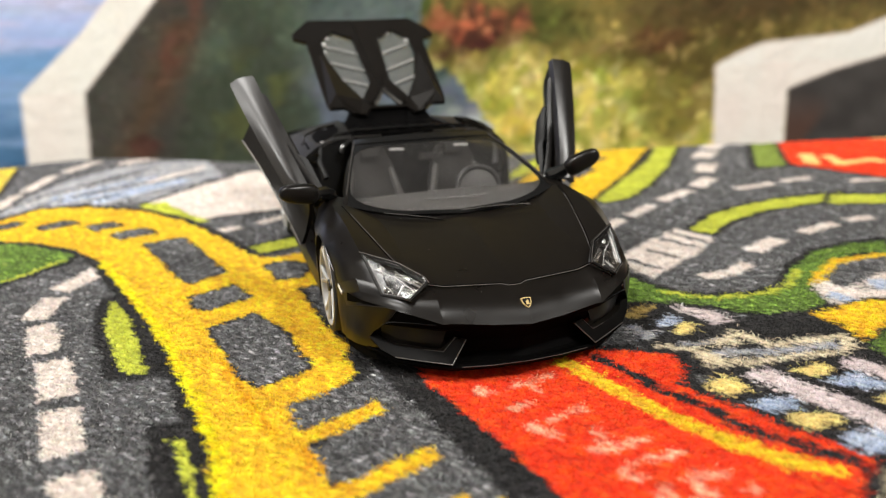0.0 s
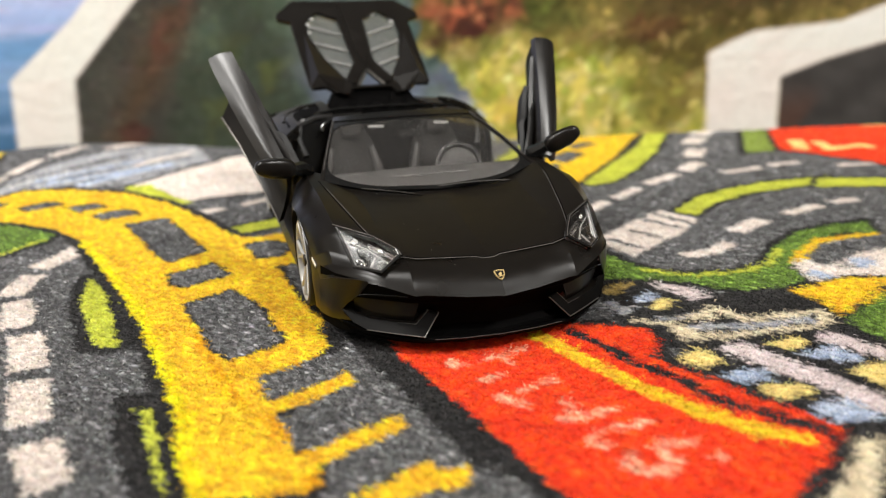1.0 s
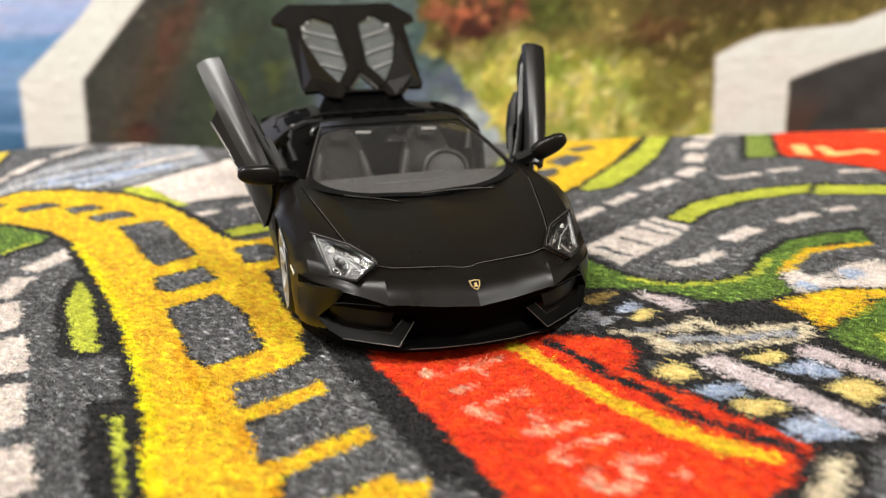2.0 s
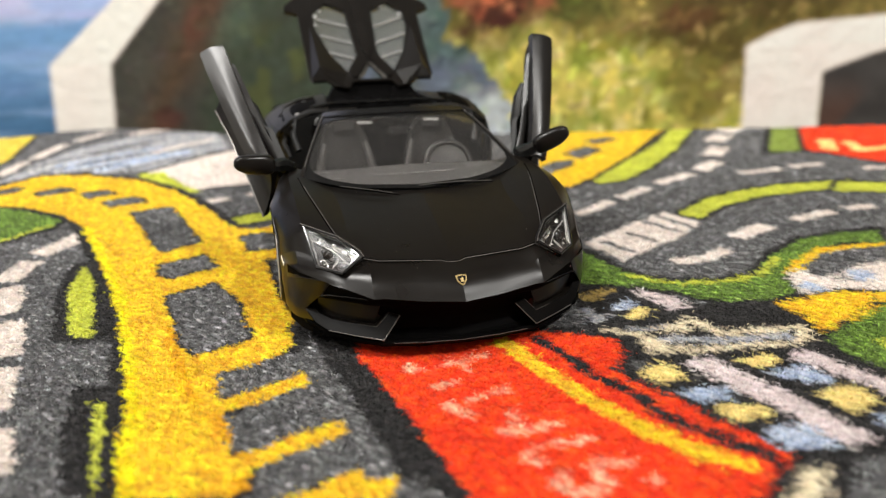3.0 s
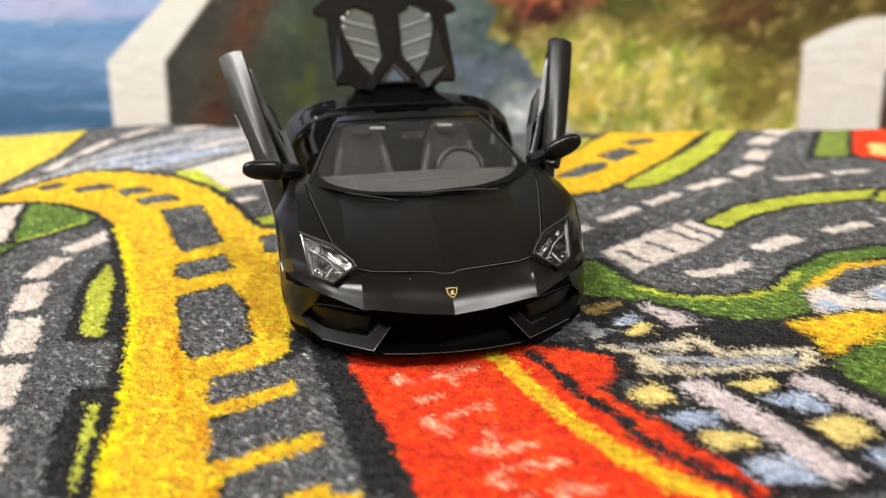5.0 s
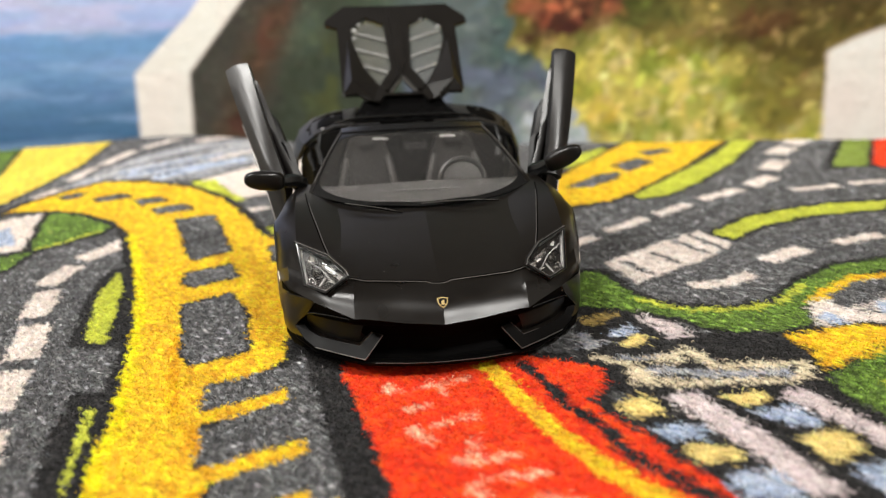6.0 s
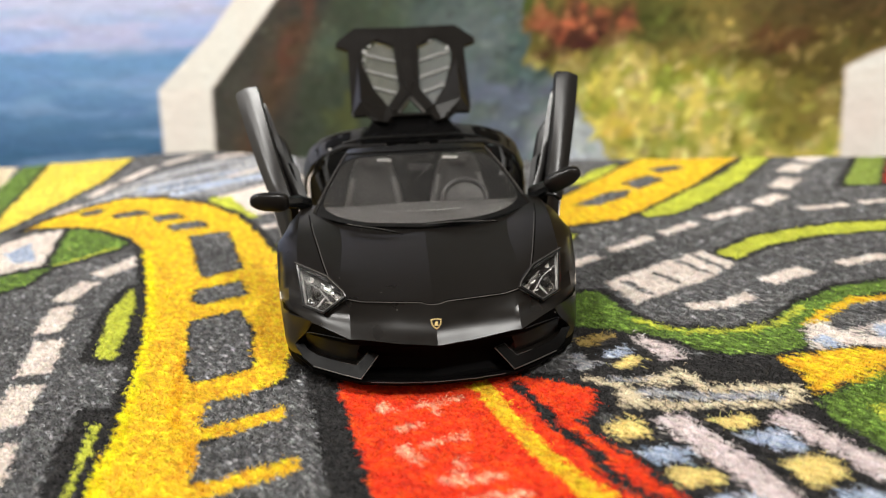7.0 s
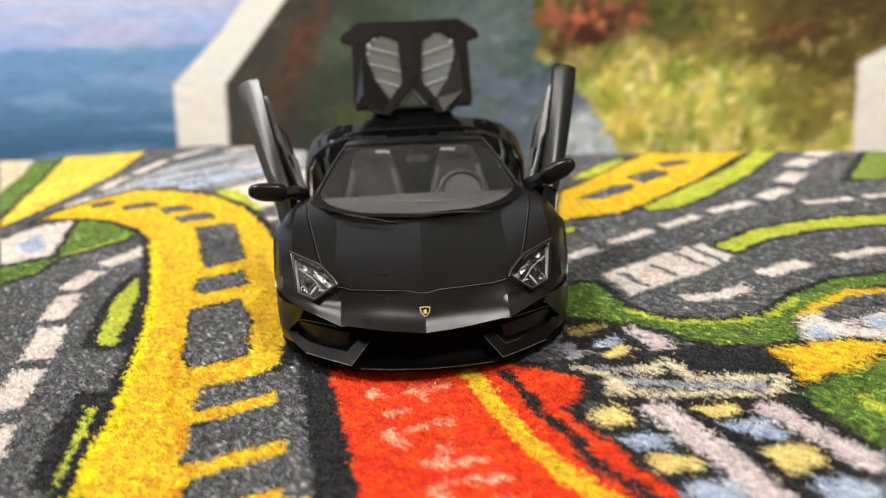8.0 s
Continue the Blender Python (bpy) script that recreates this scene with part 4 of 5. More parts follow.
# the lip's highlight, put in as a thin pale line
part("lip_shine", tube([(x, y - 0.05, 3.7) for x, y in ((-18, 3.6), (-10, 2.1), (0, 1.4), (10, 2.1), (18, 3.6))], 0.08, sides=8), EDGE_SHINE, car)

part("corner_dash", tube([(30.7, 12.6, 15.6), (32.4, 13.1, 16.2), (34.2, 13.6, 16.8)], [0.12, 0.34, 0.2], sides=6), BRIGHT, bumper, "small bright dash on the bumper corner")

# emblem: a small gold shield
shield = [(x * 0.58, y * 0.56) for x, y in [(-2.5, 2.6), (0, 3.0), (2.5, 2.6), (2.2, 0.0), (1.2, -1.8), (0, -2.8), (-1.2, -1.8), (-2.2, 0.0)]]
em = axes_mm((0, 3.7, 19.1), (1, 0, 0), (0, 0.80, 0.60))
emblem = part("emblem", plate(shield, thick=0.35, m=em), GOLD, car, "small gold and black shield emblem")
part("emblem_field", plate([(x * 0.76, y * 0.76) for x, y in shield], thick=0.5, m=em), GLOSS, emblem)
part("emblem_figure", plate([(-0.7, -0.7), (0.7, -0.7), (0.3, -0.2), (0.45, 0.3), (0.2, 0.8), (0, 0.5), (-0.5, 0.3), (-0.3, -0.2)], thick=0.6, m=em), GOLD, emblem)


# headlights: dark bowl, crinkled chrome reflectors, round lamps, clear lens and a raised rim
def crinkle(corners, out, n, seed, depth):
    """A patch of small uneven mirror facets between four corners."""
    rng = random.Random(seed)
    a, b, c, d = corners
    bm = bmesh.new()
    g = []
    for i in range(n + 1):
        row = []
        for j in range(n + 1):
            u, v = i / n, j / n
            if 0 < i < n and 0 < j < n:
                u, v = u + rng.uniform(-0.3, 0.3) / n, v + rng.uniform(-0.3, 0.3) / n
            p = a.lerp(b, u).lerp(d.lerp(c, u), v) + out * rng.uniform(-depth, depth)
            row.append(bm.verts.new(p * MM))
        g.append(row)
    for i in range(n):
        for j in range(n):
            bm.faces.new([g[i][j], g[i + 1][j], g[i + 1][j + 1]])
            bm.faces.new([g[i][j], g[i + 1][j + 1], g[i][j + 1]])
    return bm


def headlight(s):
    ring = [Vector((s * x, y, z)) for x, y, z in ((37.5, 29.3, 28.8), (28.9, 23.0, 26.7), (24.5, 15.4, 25.0), (23.9, 14.0, 24.0), (29.4, 11.1, 20.9), (35.2, 17.8, 20.9))]
    mid = sum(ring, Vector()) / 6
    out = (ring[0] - ring[4]).cross(ring[5] - ring[2]).normalized()
    out = out if out.z > 0 else -out
    top = ring[2].lerp(ring[3], 0.5)

    def at(u, v, deep=1.0):
        """u from the outer edge to the inner tip, v from the foot up."""
        return ring[5].lerp(ring[0], v).lerp(ring[4].lerp(top, v), u) - out * deep

    bm = bmesh.new()
    vs = [bm.verts.new((p + out * 0.35) * MM) for p in ring]
    ws = [bm.verts.new((mid + (p - mid) * 0.86 - out * 2.0) * MM) for p in ring]
    for i in range(6):
        bm.faces.new([vs[i], vs[(i + 1) % 6], ws[(i + 1) % 6], ws[i]])
    bm.faces.new(ws)
    lamp_part = part("headlight", bm, BOWL, car, "clear headlight with chrome reflectors")
    # thin pale ring stands in for the lens's specular outline
    part("lens_shine", tube([mid + (p - mid) * 0.93 + out * 0.62 for p in ring + ring[:1]], 0.09, sides=6), DIM, lamp_part, "pale highlight line round the lens")
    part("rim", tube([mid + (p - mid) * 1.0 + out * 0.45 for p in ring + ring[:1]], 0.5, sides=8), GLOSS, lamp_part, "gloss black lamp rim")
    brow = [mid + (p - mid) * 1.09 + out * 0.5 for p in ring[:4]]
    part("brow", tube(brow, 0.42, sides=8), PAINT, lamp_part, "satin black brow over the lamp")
    # pale tube for the light along the brow
    part("brow_shine", tube([p + out * 0.36 for p in brow], 0.1, sides=6), EDGE_SHINE, lamp_part)
    bm = bmesh.new()
    up = [bm.verts.new((mid + (p - mid) * 0.96 + out * 0.6) * MM) for p in ring]
    dn = [bm.verts.new((mid + (p - mid) * 0.96 + out * 0.3) * MM) for p in ring]
    cu, cd = bm.verts.new((mid + out * 1.2) * MM), bm.verts.new((mid + out * 0.9) * MM)
    for i in range(6):
        j = (i + 1) % 6
        bm.faces.new([up[i], up[j], cu])
        bm.faces.new([dn[j], dn[i], cd])
        bm.faces.new([dn[i], dn[j], up[j], up[i]])
    pane = part("lens", bm, LENS, lamp_part, "clear plastic lens", sharp=50)
    pane.visible_shadow = False
    # crinkled mirrors: inner foot, along the brow, and in the outer tip
    for k, (quad, n) in enumerate((((at(0.60, 0.06), at(0.93, 0.10), at(0.93, 0.62), at(0.68, 0.42)), 5),
                                   ((at(0.48, 0.78), at(0.95, 0.70), at(0.95, 0.95), at(0.50, 0.95)), 5),
                                   ((at(0.04, 0.66), at(0.28, 0.68), at(0.32, 0.93), at(0.05, 0.95)), 4))):
        part("reflector", crinkle(quad, out, n, 9 + k, 0.35), CHROME, lamp_part, "crinkled chrome reflector", sharp=4)
    part("light_guide", tube([at(0.10, 0.72, 0.5), at(0.5, 0.70, 0.5), at(0.94, 0.46, 0.5)], 0.18, sides=6), DIM, lamp_part)
    part("light_guide", tube([at(0.66, 0.52, 0.6), at(0.60, 0.28, 0.6), at(0.52, 0.04, 0.6)], 0.3, sides=6), DIM, lamp_part)
    part("light_guide", tube([at(0.06, 0.92, 0.4), at(0.07, 0.5, 0.4), at(0.08, 0.1, 0.4)], 0.13, sides=6), DIM, lamp_part)
    ex, ey = (at(1, 0.5) - at(0, 0.5)).normalized(), (at(0.3, 1) - at(0.3, 0)).normalized()

    def round_lamp(c, r, name, mat):
        return part(name, tube([c + (ex * math.cos(q) + ey * math.sin(q)) * r for q in (math.pi * k / 9 for k in range(19))], 0.22, sides=6), mat, lamp_part)

    round_lamp(at(0.27, 0.19, 0.7), 1.25, "bulb_ring", CHROME)
    round_lamp(at(0.40, 0.56, 1.0), 2.3, "bulb_ring", GLOSS)
    for p, r, mat in ((at(0.27, 0.19, 1.4), 0.8, CHROME), (at(0.40, 0.56, 2.2), 2.0, DUCT)):
        bm = bmesh.new()
        bmesh.ops.create_uvsphere(bm, u_segments=14, v_segments=8, radius=r * MM, matrix=Matrix.Translation(p * MM))
        part("bulb", bm, mat, lamp_part)


headlight(-1)
headlight(1)


# windscreen: black surround, clear pane
def screen(u, v, out=0.0):
    xb, xt = 36.0, 25.5
    x = u * (xb + (xt - xb) * v)
    yb, zb = 55.0 + 10 * abs(u) ** 2.4, 30.8 + 3.5 * abs(u) ** 2.4
    yt, zt = 95.0 + 4 * u * u, 48.6 - 1.2 * u * u
    bow = 4 * v * (1 - v) * 1.0
    return (x, yb + (yt - yb) * v - 0.3 * bow, zb + (zt - zb) * v + bow + out)


def band(us, vs, out=0.15, thick=-0.8):
    return sheet([[screen(u, v, out) for u in us] for v in vs], (0, 0.3, thick))


many = [i / 10 for i in range(-10, 11)]


def opening(k, n=64, grow=1.0):
    """A point on the rounded edge of the clear pane."""
    a = 2 * math.pi * k / n
    c, d = math.cos(a), math.sin(a)
    return 0.965 * grow * math.copysign(abs(c) ** 0.3, c), 0.483 + 0.443 * grow * math.copysign(abs(d) ** 0.3, d)


def border(k, n=64):
    u, v = opening(k, n)
    f = max(abs(u), abs(v - 0.51) / 0.51)
    return u / f, 0.51 + (v - 0.51) / f


ring = []
for f in (0.0, 0.5, 1.0):
    row = []
    for k in range(65):
        (a, b), (c, d) = opening(k), border(k)
        row.append(screen(a + (c - a) * f, b + (d - b) * f, 0.15))
    ring.append(row)
windscreen = tagged(part("windscreen", sheet(ring, (0, 0.3, -0.8)), GLOSS, car), "raked clear windscreen in a gloss black surround")
part("header_rail", band(many, (0.97, 1.0, 1.04, 1.07), 0.5, -1.8), GLOSS, windscreen)
for s in (-1, 1):
    part("pillar", band([s * q for q in (0.97, 0.985, 1.0)], [k / 8 for k in range(9)], 0.4, -1.5), PAINT, windscreen, "satin black windscreen pillar")
    # the pillar's bright line of light, added as a pale tube
    part("pillar_shine", tube([screen(s * 0.985, k / 8, 0.5) for k in range(1, 9)], 0.12, sides=6), EDGE_SHINE, windscreen)
    part("visor_clip", box(0.0055, 0.0011, 0.0009, Matrix.Translation(Vector((s * 11.7, 91.0, 45.8)) * MM) @ pose(0, 0, 0, 0, 3, 0), bevel=0.0003), SILVER, windscreen, "small bright clip")
clear = []
for k in range(25):
    w = 0.9999 * math.sin(math.pi * (k / 24 - 0.5))
    reach = 0.965 * (1 - abs(w) ** (2 / 0.3)) ** 0.15
    clear.append([screen(u * reach, 0.483 + 0.443 * w, 0.0) for u in many])
pane = part("pane", sheet(clear, (0, 0.2, -0.35)), GLASS, windscreen, "clear pane", sharp=60)
pane.visible_shadow = False

mirror = part("cabin_mirror", box(0.008, 0.0012, 0.0024, Matrix.Translation(Vector((0.5, 91.6, 42.6)) * MM), bevel=0.0004), PLASTIC, windscreen, "small black cabin mirror")
# glints on the mirror, modelled as tiny bright beads
for x, y, z in ((-2.2, 90.9, 42.4), (3.2, 90.9, 42.2), (4.4, 90.9, 43.4)):
    bm = bmesh.new()
    bmesh.ops.create_icosphere(bm, subdivisions=1, radius=0.22 * MM, matrix=Matrix.Translation(Vector((x, y, z)) * MM))
    part("mirror_glint", bm, BRIGHT, mirror, "tiny bead imitating a glint")

# cabin
part("floor_pan", box(0.074, 0.168, 0.005, Matrix.Translation((0, 0.109, 0.0075))), PLASTIC, car)
dash = []
for x in range(-34, 35, 4):
    foot = screen(x / 36, 0.03)
    y0, y1 = foot[1] + 1.5, max(67, foot[1] + 4)
    crown = 0.8 * math.cos(x / 12)
    dash.append([(x, y0, max(foot[2] - 0.5, deck(abs(x), y0) + 0.3)), (x, y1, deck(abs(x), y1) + 0.8), (x, 76, 33.0 + crown + 0.0012 * x * x), (x, 81, 31.0), (x, 82, 20)])
dashboard = part("dashboard", sheet(dash, (0, 0, -1.2)), DASH, car, "grey dashboard")
for x0, x1 in ((-21, -10), (-9, -2), (-0.5, 5.5), (7, 13), (14, 22)):
    part("vent_slot", tube([(x0, 68.4 + 0.012 * x0 * x0 * 0.5, 32.6), (x1, 68.4 + 0.012 * x1 * x1 * 0.5, 32.6)], 0.22, sides=6), CABIN, dashboard, "thin pale vent slot")
ringpts = [(16 + 7.8 * math.cos(a), 84 + 2.6 * math.sin(a), 31.8 + 6.6 * math.sin(a)) for a in (2 * math.pi * k / 20 for k in range(21))]
wheel = part("steering_wheel", tube(ringpts, 0.95, sides=8), PLASTIC, car, "black steering wheel")
pad = [[(16 + 7.4 * q * math.cos(a), 84 + 2.6 * q * math.sin(a) - 0.9 * (1 - q * q), 31.8 + 6.2 * q * math.sin(a)) for a in (2 * math.pi * k / 20 for k in range(21))] for q in (0.05, 0.4, 0.75, 1.0)]
part("wheel_pad", sheet(pad, (0, 0.8, 0)), DASH, wheel, "grey pad filling the steering wheel")
part("column", tube([(16, 85, 30), (16, 82, 24)], 0.7, sides=6), PLASTIC, wheel)


def seat(x0):
    ob = part("seat", sheet([[(x0 + x, 92 + 9 * t, 12 + 1.5 * abs(x) / 11 + 1.0 * t) for x in (-11, -8, -4, 0, 4, 8, 11)] for t in (-0.6, 0, 0.6, 1.2, 1.8)], (0, 0, -3)), SEAT, car, "grey bucket seat")
    back = []
    for k in range(9):
        t = k / 8
        w = 11.5 - 5.5 * t ** 3
        back.append([(x0 + w * q, 108 + 9 * t - 2.2 * abs(q) ** 2, 13 + 28 * t) for q in (-1, -0.8, -0.45, 0, 0.45, 0.8, 1)])
    part("backrest", sheet(back, (0, 3, 0.5)), SEAT, ob)
    for s in (-1, 1):
        # paler grey than the seat: the bolsters' highlights put into their colour
        part("bolster", tube([(x0 + s * 10.5, 105, 15), (x0 + s * 10, 109, 25), (x0 + s * 7.5, 113, 35)], [1.5, 1.6, 0.9], sides=8), CABIN, ob)
    part("headrest", box(0.009, 0.004, 0.007, Matrix.Translation(Vector((x0, 116.5, 41)) * MM) @ pose(0, 0, 0, -15), bevel=0.0015), SEAT, ob)


seat(-16.5)
seat(16.5)
part("centre_tunnel", sheet([[(-5, y, 12), (-4, y, 17 + 0.05 * (110 - y)), (4, y, 17 + 0.05 * (110 - y)), (5, y, 12)] for y in (78, 90, 100, 112)]), CABIN, car)
part("bulkhead", sheet([[(x, 121 + 0.02 * abs(x), 8) for x in range(-38, 39, 4)], [(x, 122, 36) for x in range(-38, 39, 4)], [(x * 0.9, 123, 45.0 - 0.004 * x * x) for x in range(-38, 39, 4)]], (0, 2, 0)), FASCIA, car, "black cabin rear wall")
for x0 in (-16.5, 16.5):
    hoop = [(x0 + 10 * math.cos(a), 119 + 2 * math.sin(a), 41 + 4.2 * math.sin(a)) for a in (math.pi * k / 10 for k in range(11))]
    part("roll_hoop", tube(hoop, 1.0, sides=8), GLOSS, car, "black hoop behind the seat")

# rear body: haunches and deck, open above the engine
DOOR_POST = [(20, 122, 46.0), (27, 121, 46.2), (34, 119, 44.0), (39, 119, 40.0), (42.6, 124, 33.0), (43.6, 125, 24.0), (43.6, 125, 14)]
SHOULDER = [(20, 132, 48.0), (28, 132, 48.0), (36, 131, 45.4), (41.4, 130, 40.6), (44.4, 132, 33.5), (45.0, 132, 26.0), (44.6, 132, 15)]
ARCH_FRONT = [(19, 146, 48.0), (28, 146, 47.4), (37, 146, 44.8), (42.4, 146, 40.6), (45.0, 146, 35.0), (45.2, 146, 29.5), (45.0, 146, 29.0)]
ARCH_TOP = [(18, 160, 46.6), (28, 160, 44.6), (37, 160, 41.6), (42, 160, 38.8), (44.6, 160, 35.4), (45.0, 160, 31.4), (44.8, 160, 31.0)]
ARCH_BACK = [(18, 178, 42.2), (28, 178, 41.0), (36, 178, 38.2), (41, 178, 36.0), (43.6, 177, 33.0), (44.0, 176, 26.0), (43.8, 175, 17)]
TAIL = [(18, 195, 38.6), (28, 195, 37.2), (35, 194, 35.6), (39.6, 193, 33.6), (41.6, 192, 30.0), (42.0, 190, 22.0), (42.0, 190, 10)]
HAUNCH = [DOOR_POST, SHOULDER, ARCH_FRONT, ARCH_TOP, ARCH_BACK, TAIL]
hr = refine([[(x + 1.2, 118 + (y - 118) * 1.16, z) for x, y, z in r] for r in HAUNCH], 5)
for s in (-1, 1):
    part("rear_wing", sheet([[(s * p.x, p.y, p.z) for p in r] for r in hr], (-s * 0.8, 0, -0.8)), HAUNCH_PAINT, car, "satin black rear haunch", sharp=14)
    shut = [(20, 121.6, 45.6), (33, 119.6, 43.6), (38.4, 119.6, 39.6), (42.2, 124.6, 33), (43.0, 125.6, 14)]
    part("door_shut", sheet([[(s * x, y, z) for x, y, z in shut], [(s * min(x, 36), y + 1, 8) for x, y, z in shut]], (0, 1, 0)), PLASTIC, car, "black panel behind the door opening")
    # dark slot in the shoulder with a bright spot, and brackets in the gap beside the cabin
    slot = [[(s * 27, 124.0, 46.9), (s * 33, 122.6, 45.7), (s * 38.2, 122.4, 42.6)], [(s * 25, 130, 48.6), (s * 32, 130, 47.5), (s * 38.4, 129, 43.9)], [(s * 25, 137, 48.7), (s * 31, 138, 47.6), (s * 37.0, 137, 45.2)]]
    # no hole: a black plate laid on top stands for the opening's shade
    part("shoulder_slot", sheet(slot, (0, 0, -0.6)), FASCIA, car, "dark intake slot in the shoulder", sharp=20)
    part("slot_lip", tube([(s * 25, 137.4, 49.0), (s * 31, 138.4, 48.0), (s * 37.0, 137.4, 45.6), (s * 39.0, 130, 43.6)], 0.5, sides=8), PAINT, car)
    if s < 0:
        bm = box(0.0024, 0.0014, 0.0014, at_mm(pose(s * 32.5, 121.8, 44.9, 20, 25, 30)), bevel=0.0005)
        part("bright_spot", bm, BRIGHT, car, "small bright spot by the slot")
    part("bracket", tube([(s * 33.5, 113, 33), (s * 35, 117, 38.5), (s * 33.8, 120, 43.4)], [1.3, 1.0, 0.7], sides=8), PLASTIC, car, "dull black door bracket")
    part("bracket", tube([(s * 36.5, 116, 30), (s * 38.4, 119.4, 35), (s * 37.0, 121, 39.4)], [0.9, 1.1, 0.6], sides=8), PLASTIC, car)
    for k in range(3):
        part("bolt", box(0.0014, 0.0012, 0.0012, at_mm(pose(s * (35.5 + 0.8 * k), 117.6 + 0.6 * k, 41.5 - 3.0 * k, 25, 10, 0)), bevel=0.0003), DUCT, car)
part("rear_bar", tube([(-31, 124.5, 45.4), (-26, 125.5, 47.0), (-19, 126, 48.0), (0, 126, 48.3), (19, 126, 48.0), (26, 125.5, 47.0), (31, 124.5, 45.2)], 0.7, sides=10), GLOSS, car, "gloss black edge of the engine deck")
for x, w, h in ((-16.5, 12, 1.9), (-4.2, 6, 1.2), (3.8, 5, 1.5), (16.0, 13, 2.1)):
    part("roof_catch", box(w * MM, 0.0042, h * MM, at_mm(pose(x, 117.0, 45.2 + h / 2)), bevel=0.0005), DUCT, car, "dark grey block behind the seats")
part("engine_deck", sheet([[(x, y, z) for x in (-20, -10, 0, 10, 20)] for y, z in ((124, 46.5), (134, 47.6), (148, 46), (176, 42.4), (206, 37.6))], (0, 0, -1.5)), FASCIA, car)
part("rear_panel", sheet([[(x, 206 - 0.004 * x * x, 40.6 - 0.002 * x * x) for x in range(-40, 41, 8)], [(x, 208 - 0.004 * x * x, 26) for x in range(-40, 41, 8)], [(x, 205 - 0.004 * x * x, 8) for x in range(-40, 41, 8)]], (0, -1, 0)), PLASTIC, car)
for k in range(5):
    part("engine_block", tube([(-14 + 7 * k, 128, 46.4), (-14 + 7 * k, 142, 46.8)], 2.4, sides=8, flat=0.6), FASCIA, car)

part("lid_base", sheet([[(x * 0.55, 151.5, 52.0) for x in (-17, -8, 0, 8, 17)], [(x * 0.8, 150, 49.0) for x in (-17, -8, 0, 8, 17)], [(x * 1.3, 145, 45.5) for x in (-17, -8, 0, 8, 17)]], (0, 2.5, 0)), FASCIA, car, "black base of the engine lid")

# raised engine lid with two windows
lid_m = axes_mm((0.6, 152.0, 52.4), (1, 0, 0), (0, 46, 28.5))
half = [(0, 64.0), (24, 64.6), (27.0, 61.0), (32.4, 54.0), (32.6, 50.0), (27.0, 47.0), (25.6, 2.5), (24.6, 0.0), (19, 0.4), (15.2, -3.6), (10.2, -5.0), (8.2, -1.2)]
outline = half + [(-x, y) for x, y in half[:0:-1]]
win = [(20.2, 47.0), (14.0, 55.0), (6.0, 49.0), (4.4, 17.0), (9.8, 5.4), (15.8, 18.6), (20.4, 37.0)]
win_l = [(-x, y) for x, y in win][::-1]
lid = part("engine_lid", plate(outline, [win, win_l, [(-5.0, 0.6), (5.0, 0.6), (0, 10.2)]], 1.6, lid_m, 0.25), PAINT, car, "raised satin black engine lid with two windows", sharp=30)
part("spine", plate([(-3.8, 62), (3.8, 62), (2.6, 21), (0, 11), (-2.6, 21)], thick=1.8, m=lid_m @ pose(0, 0, 0.0005), bevel=0.5), PAINT, lid)
# highlight round the triangular opening, in the pale edge paint
part("triangle_lip", tube([lid_m @ (Vector((x, y, 1.7)) * MM) / MM for x, y in ((-5.6, 0.4), (0, 11.0), (5.6, 0.4))], 0.35, sides=6), EDGE_SHINE, lid, "pale highlighted lip of the small opening")
for s in (-1, 1):
    ring = win if s > 0 else win_l
    pn = part("lid_pane", plate([(x * 0.999, y) for x, y in ring], thick=0.5, m=lid_m @ pose(0, 0, -0.0006)), SMOKE, lid, "grey clear plastic window")
    for b0 in (40, 28, 17):
        part("louvre", plate([(s * 4.8, b0 - 3), (s * 19.5, b0 + 4), (s * 19.5, b0 + 5), (s * 4.8, b0 - 2)][::s], thick=0.9, m=lid_m @ pose(0, 0, 0.0001)), LOUVRE, lid, "clear louvre edge")
    for x, y, q in (((-17.0, 50.4, 0.7), (-19.4, 46.4, 0.9), (-19.8, 40.0, 0.7)) if s < 0 else ((11.4, 53.0, 0.6), (19.2, 47.2, 0.8))):
        bm = bmesh.new()
        bmesh.ops.create_icosphere(bm, subdivisions=2, radius=q * MM, matrix=lid_m @ Matrix.Translation(Vector((x, y, 0.9)) * MM) @ Matrix.Diagonal((1.3, 1.0, 0.6, 1)))
        part("pane_clip", bm, BRIGHT, lid, "small bright clip of the window")
    arm = [(s * 4.2, 17), (s * 9.8, 4.6), (s * 8.0, 0.8), (s * 6.0, 0.8), (s * 0.6, 11.4), (s * 2.4, 20)][::s]
    part("arm", plate(arm, thick=1.6, m=lid_m @ pose(0, 0, 0.0008), bevel=0.4), PAINT, lid)
    flap = bmesh.new()
    base = [(25.2, 1.0, 1.5), (22.4, 38, 1.7), (16.2, 18, 1.6), (10.5, 4.6, 1.6), (12.4, -4.6, 1.5), (18.6, 0.2, 1.5)]
    rim = [flap.verts.new((s * x * MM, y * MM, z * MM)) for x, y, z in base]
    apex = flap.verts.new((s * 21.5 * MM, 5.0 * MM, 5.0 * MM))
    for k in range(6):
        flap.faces.new([rim[k], rim[(k + 1) % 6], apex])
    flap.faces.new(rim[::-1])
    flap.transform(lid_m)
    part("side_frame", flap, PAINT, lid, "folded side frame of the lid", sharp=8)
    part("hinge", sheet([[(s * 8, 149.5, 51.0), (s * 16, 150, 51.2)], [(s * 7, 147, 47.0), (s * 19, 147, 46.5)]], (0, 3, 0.5)), FASCIA, lid, "black lid hinge")


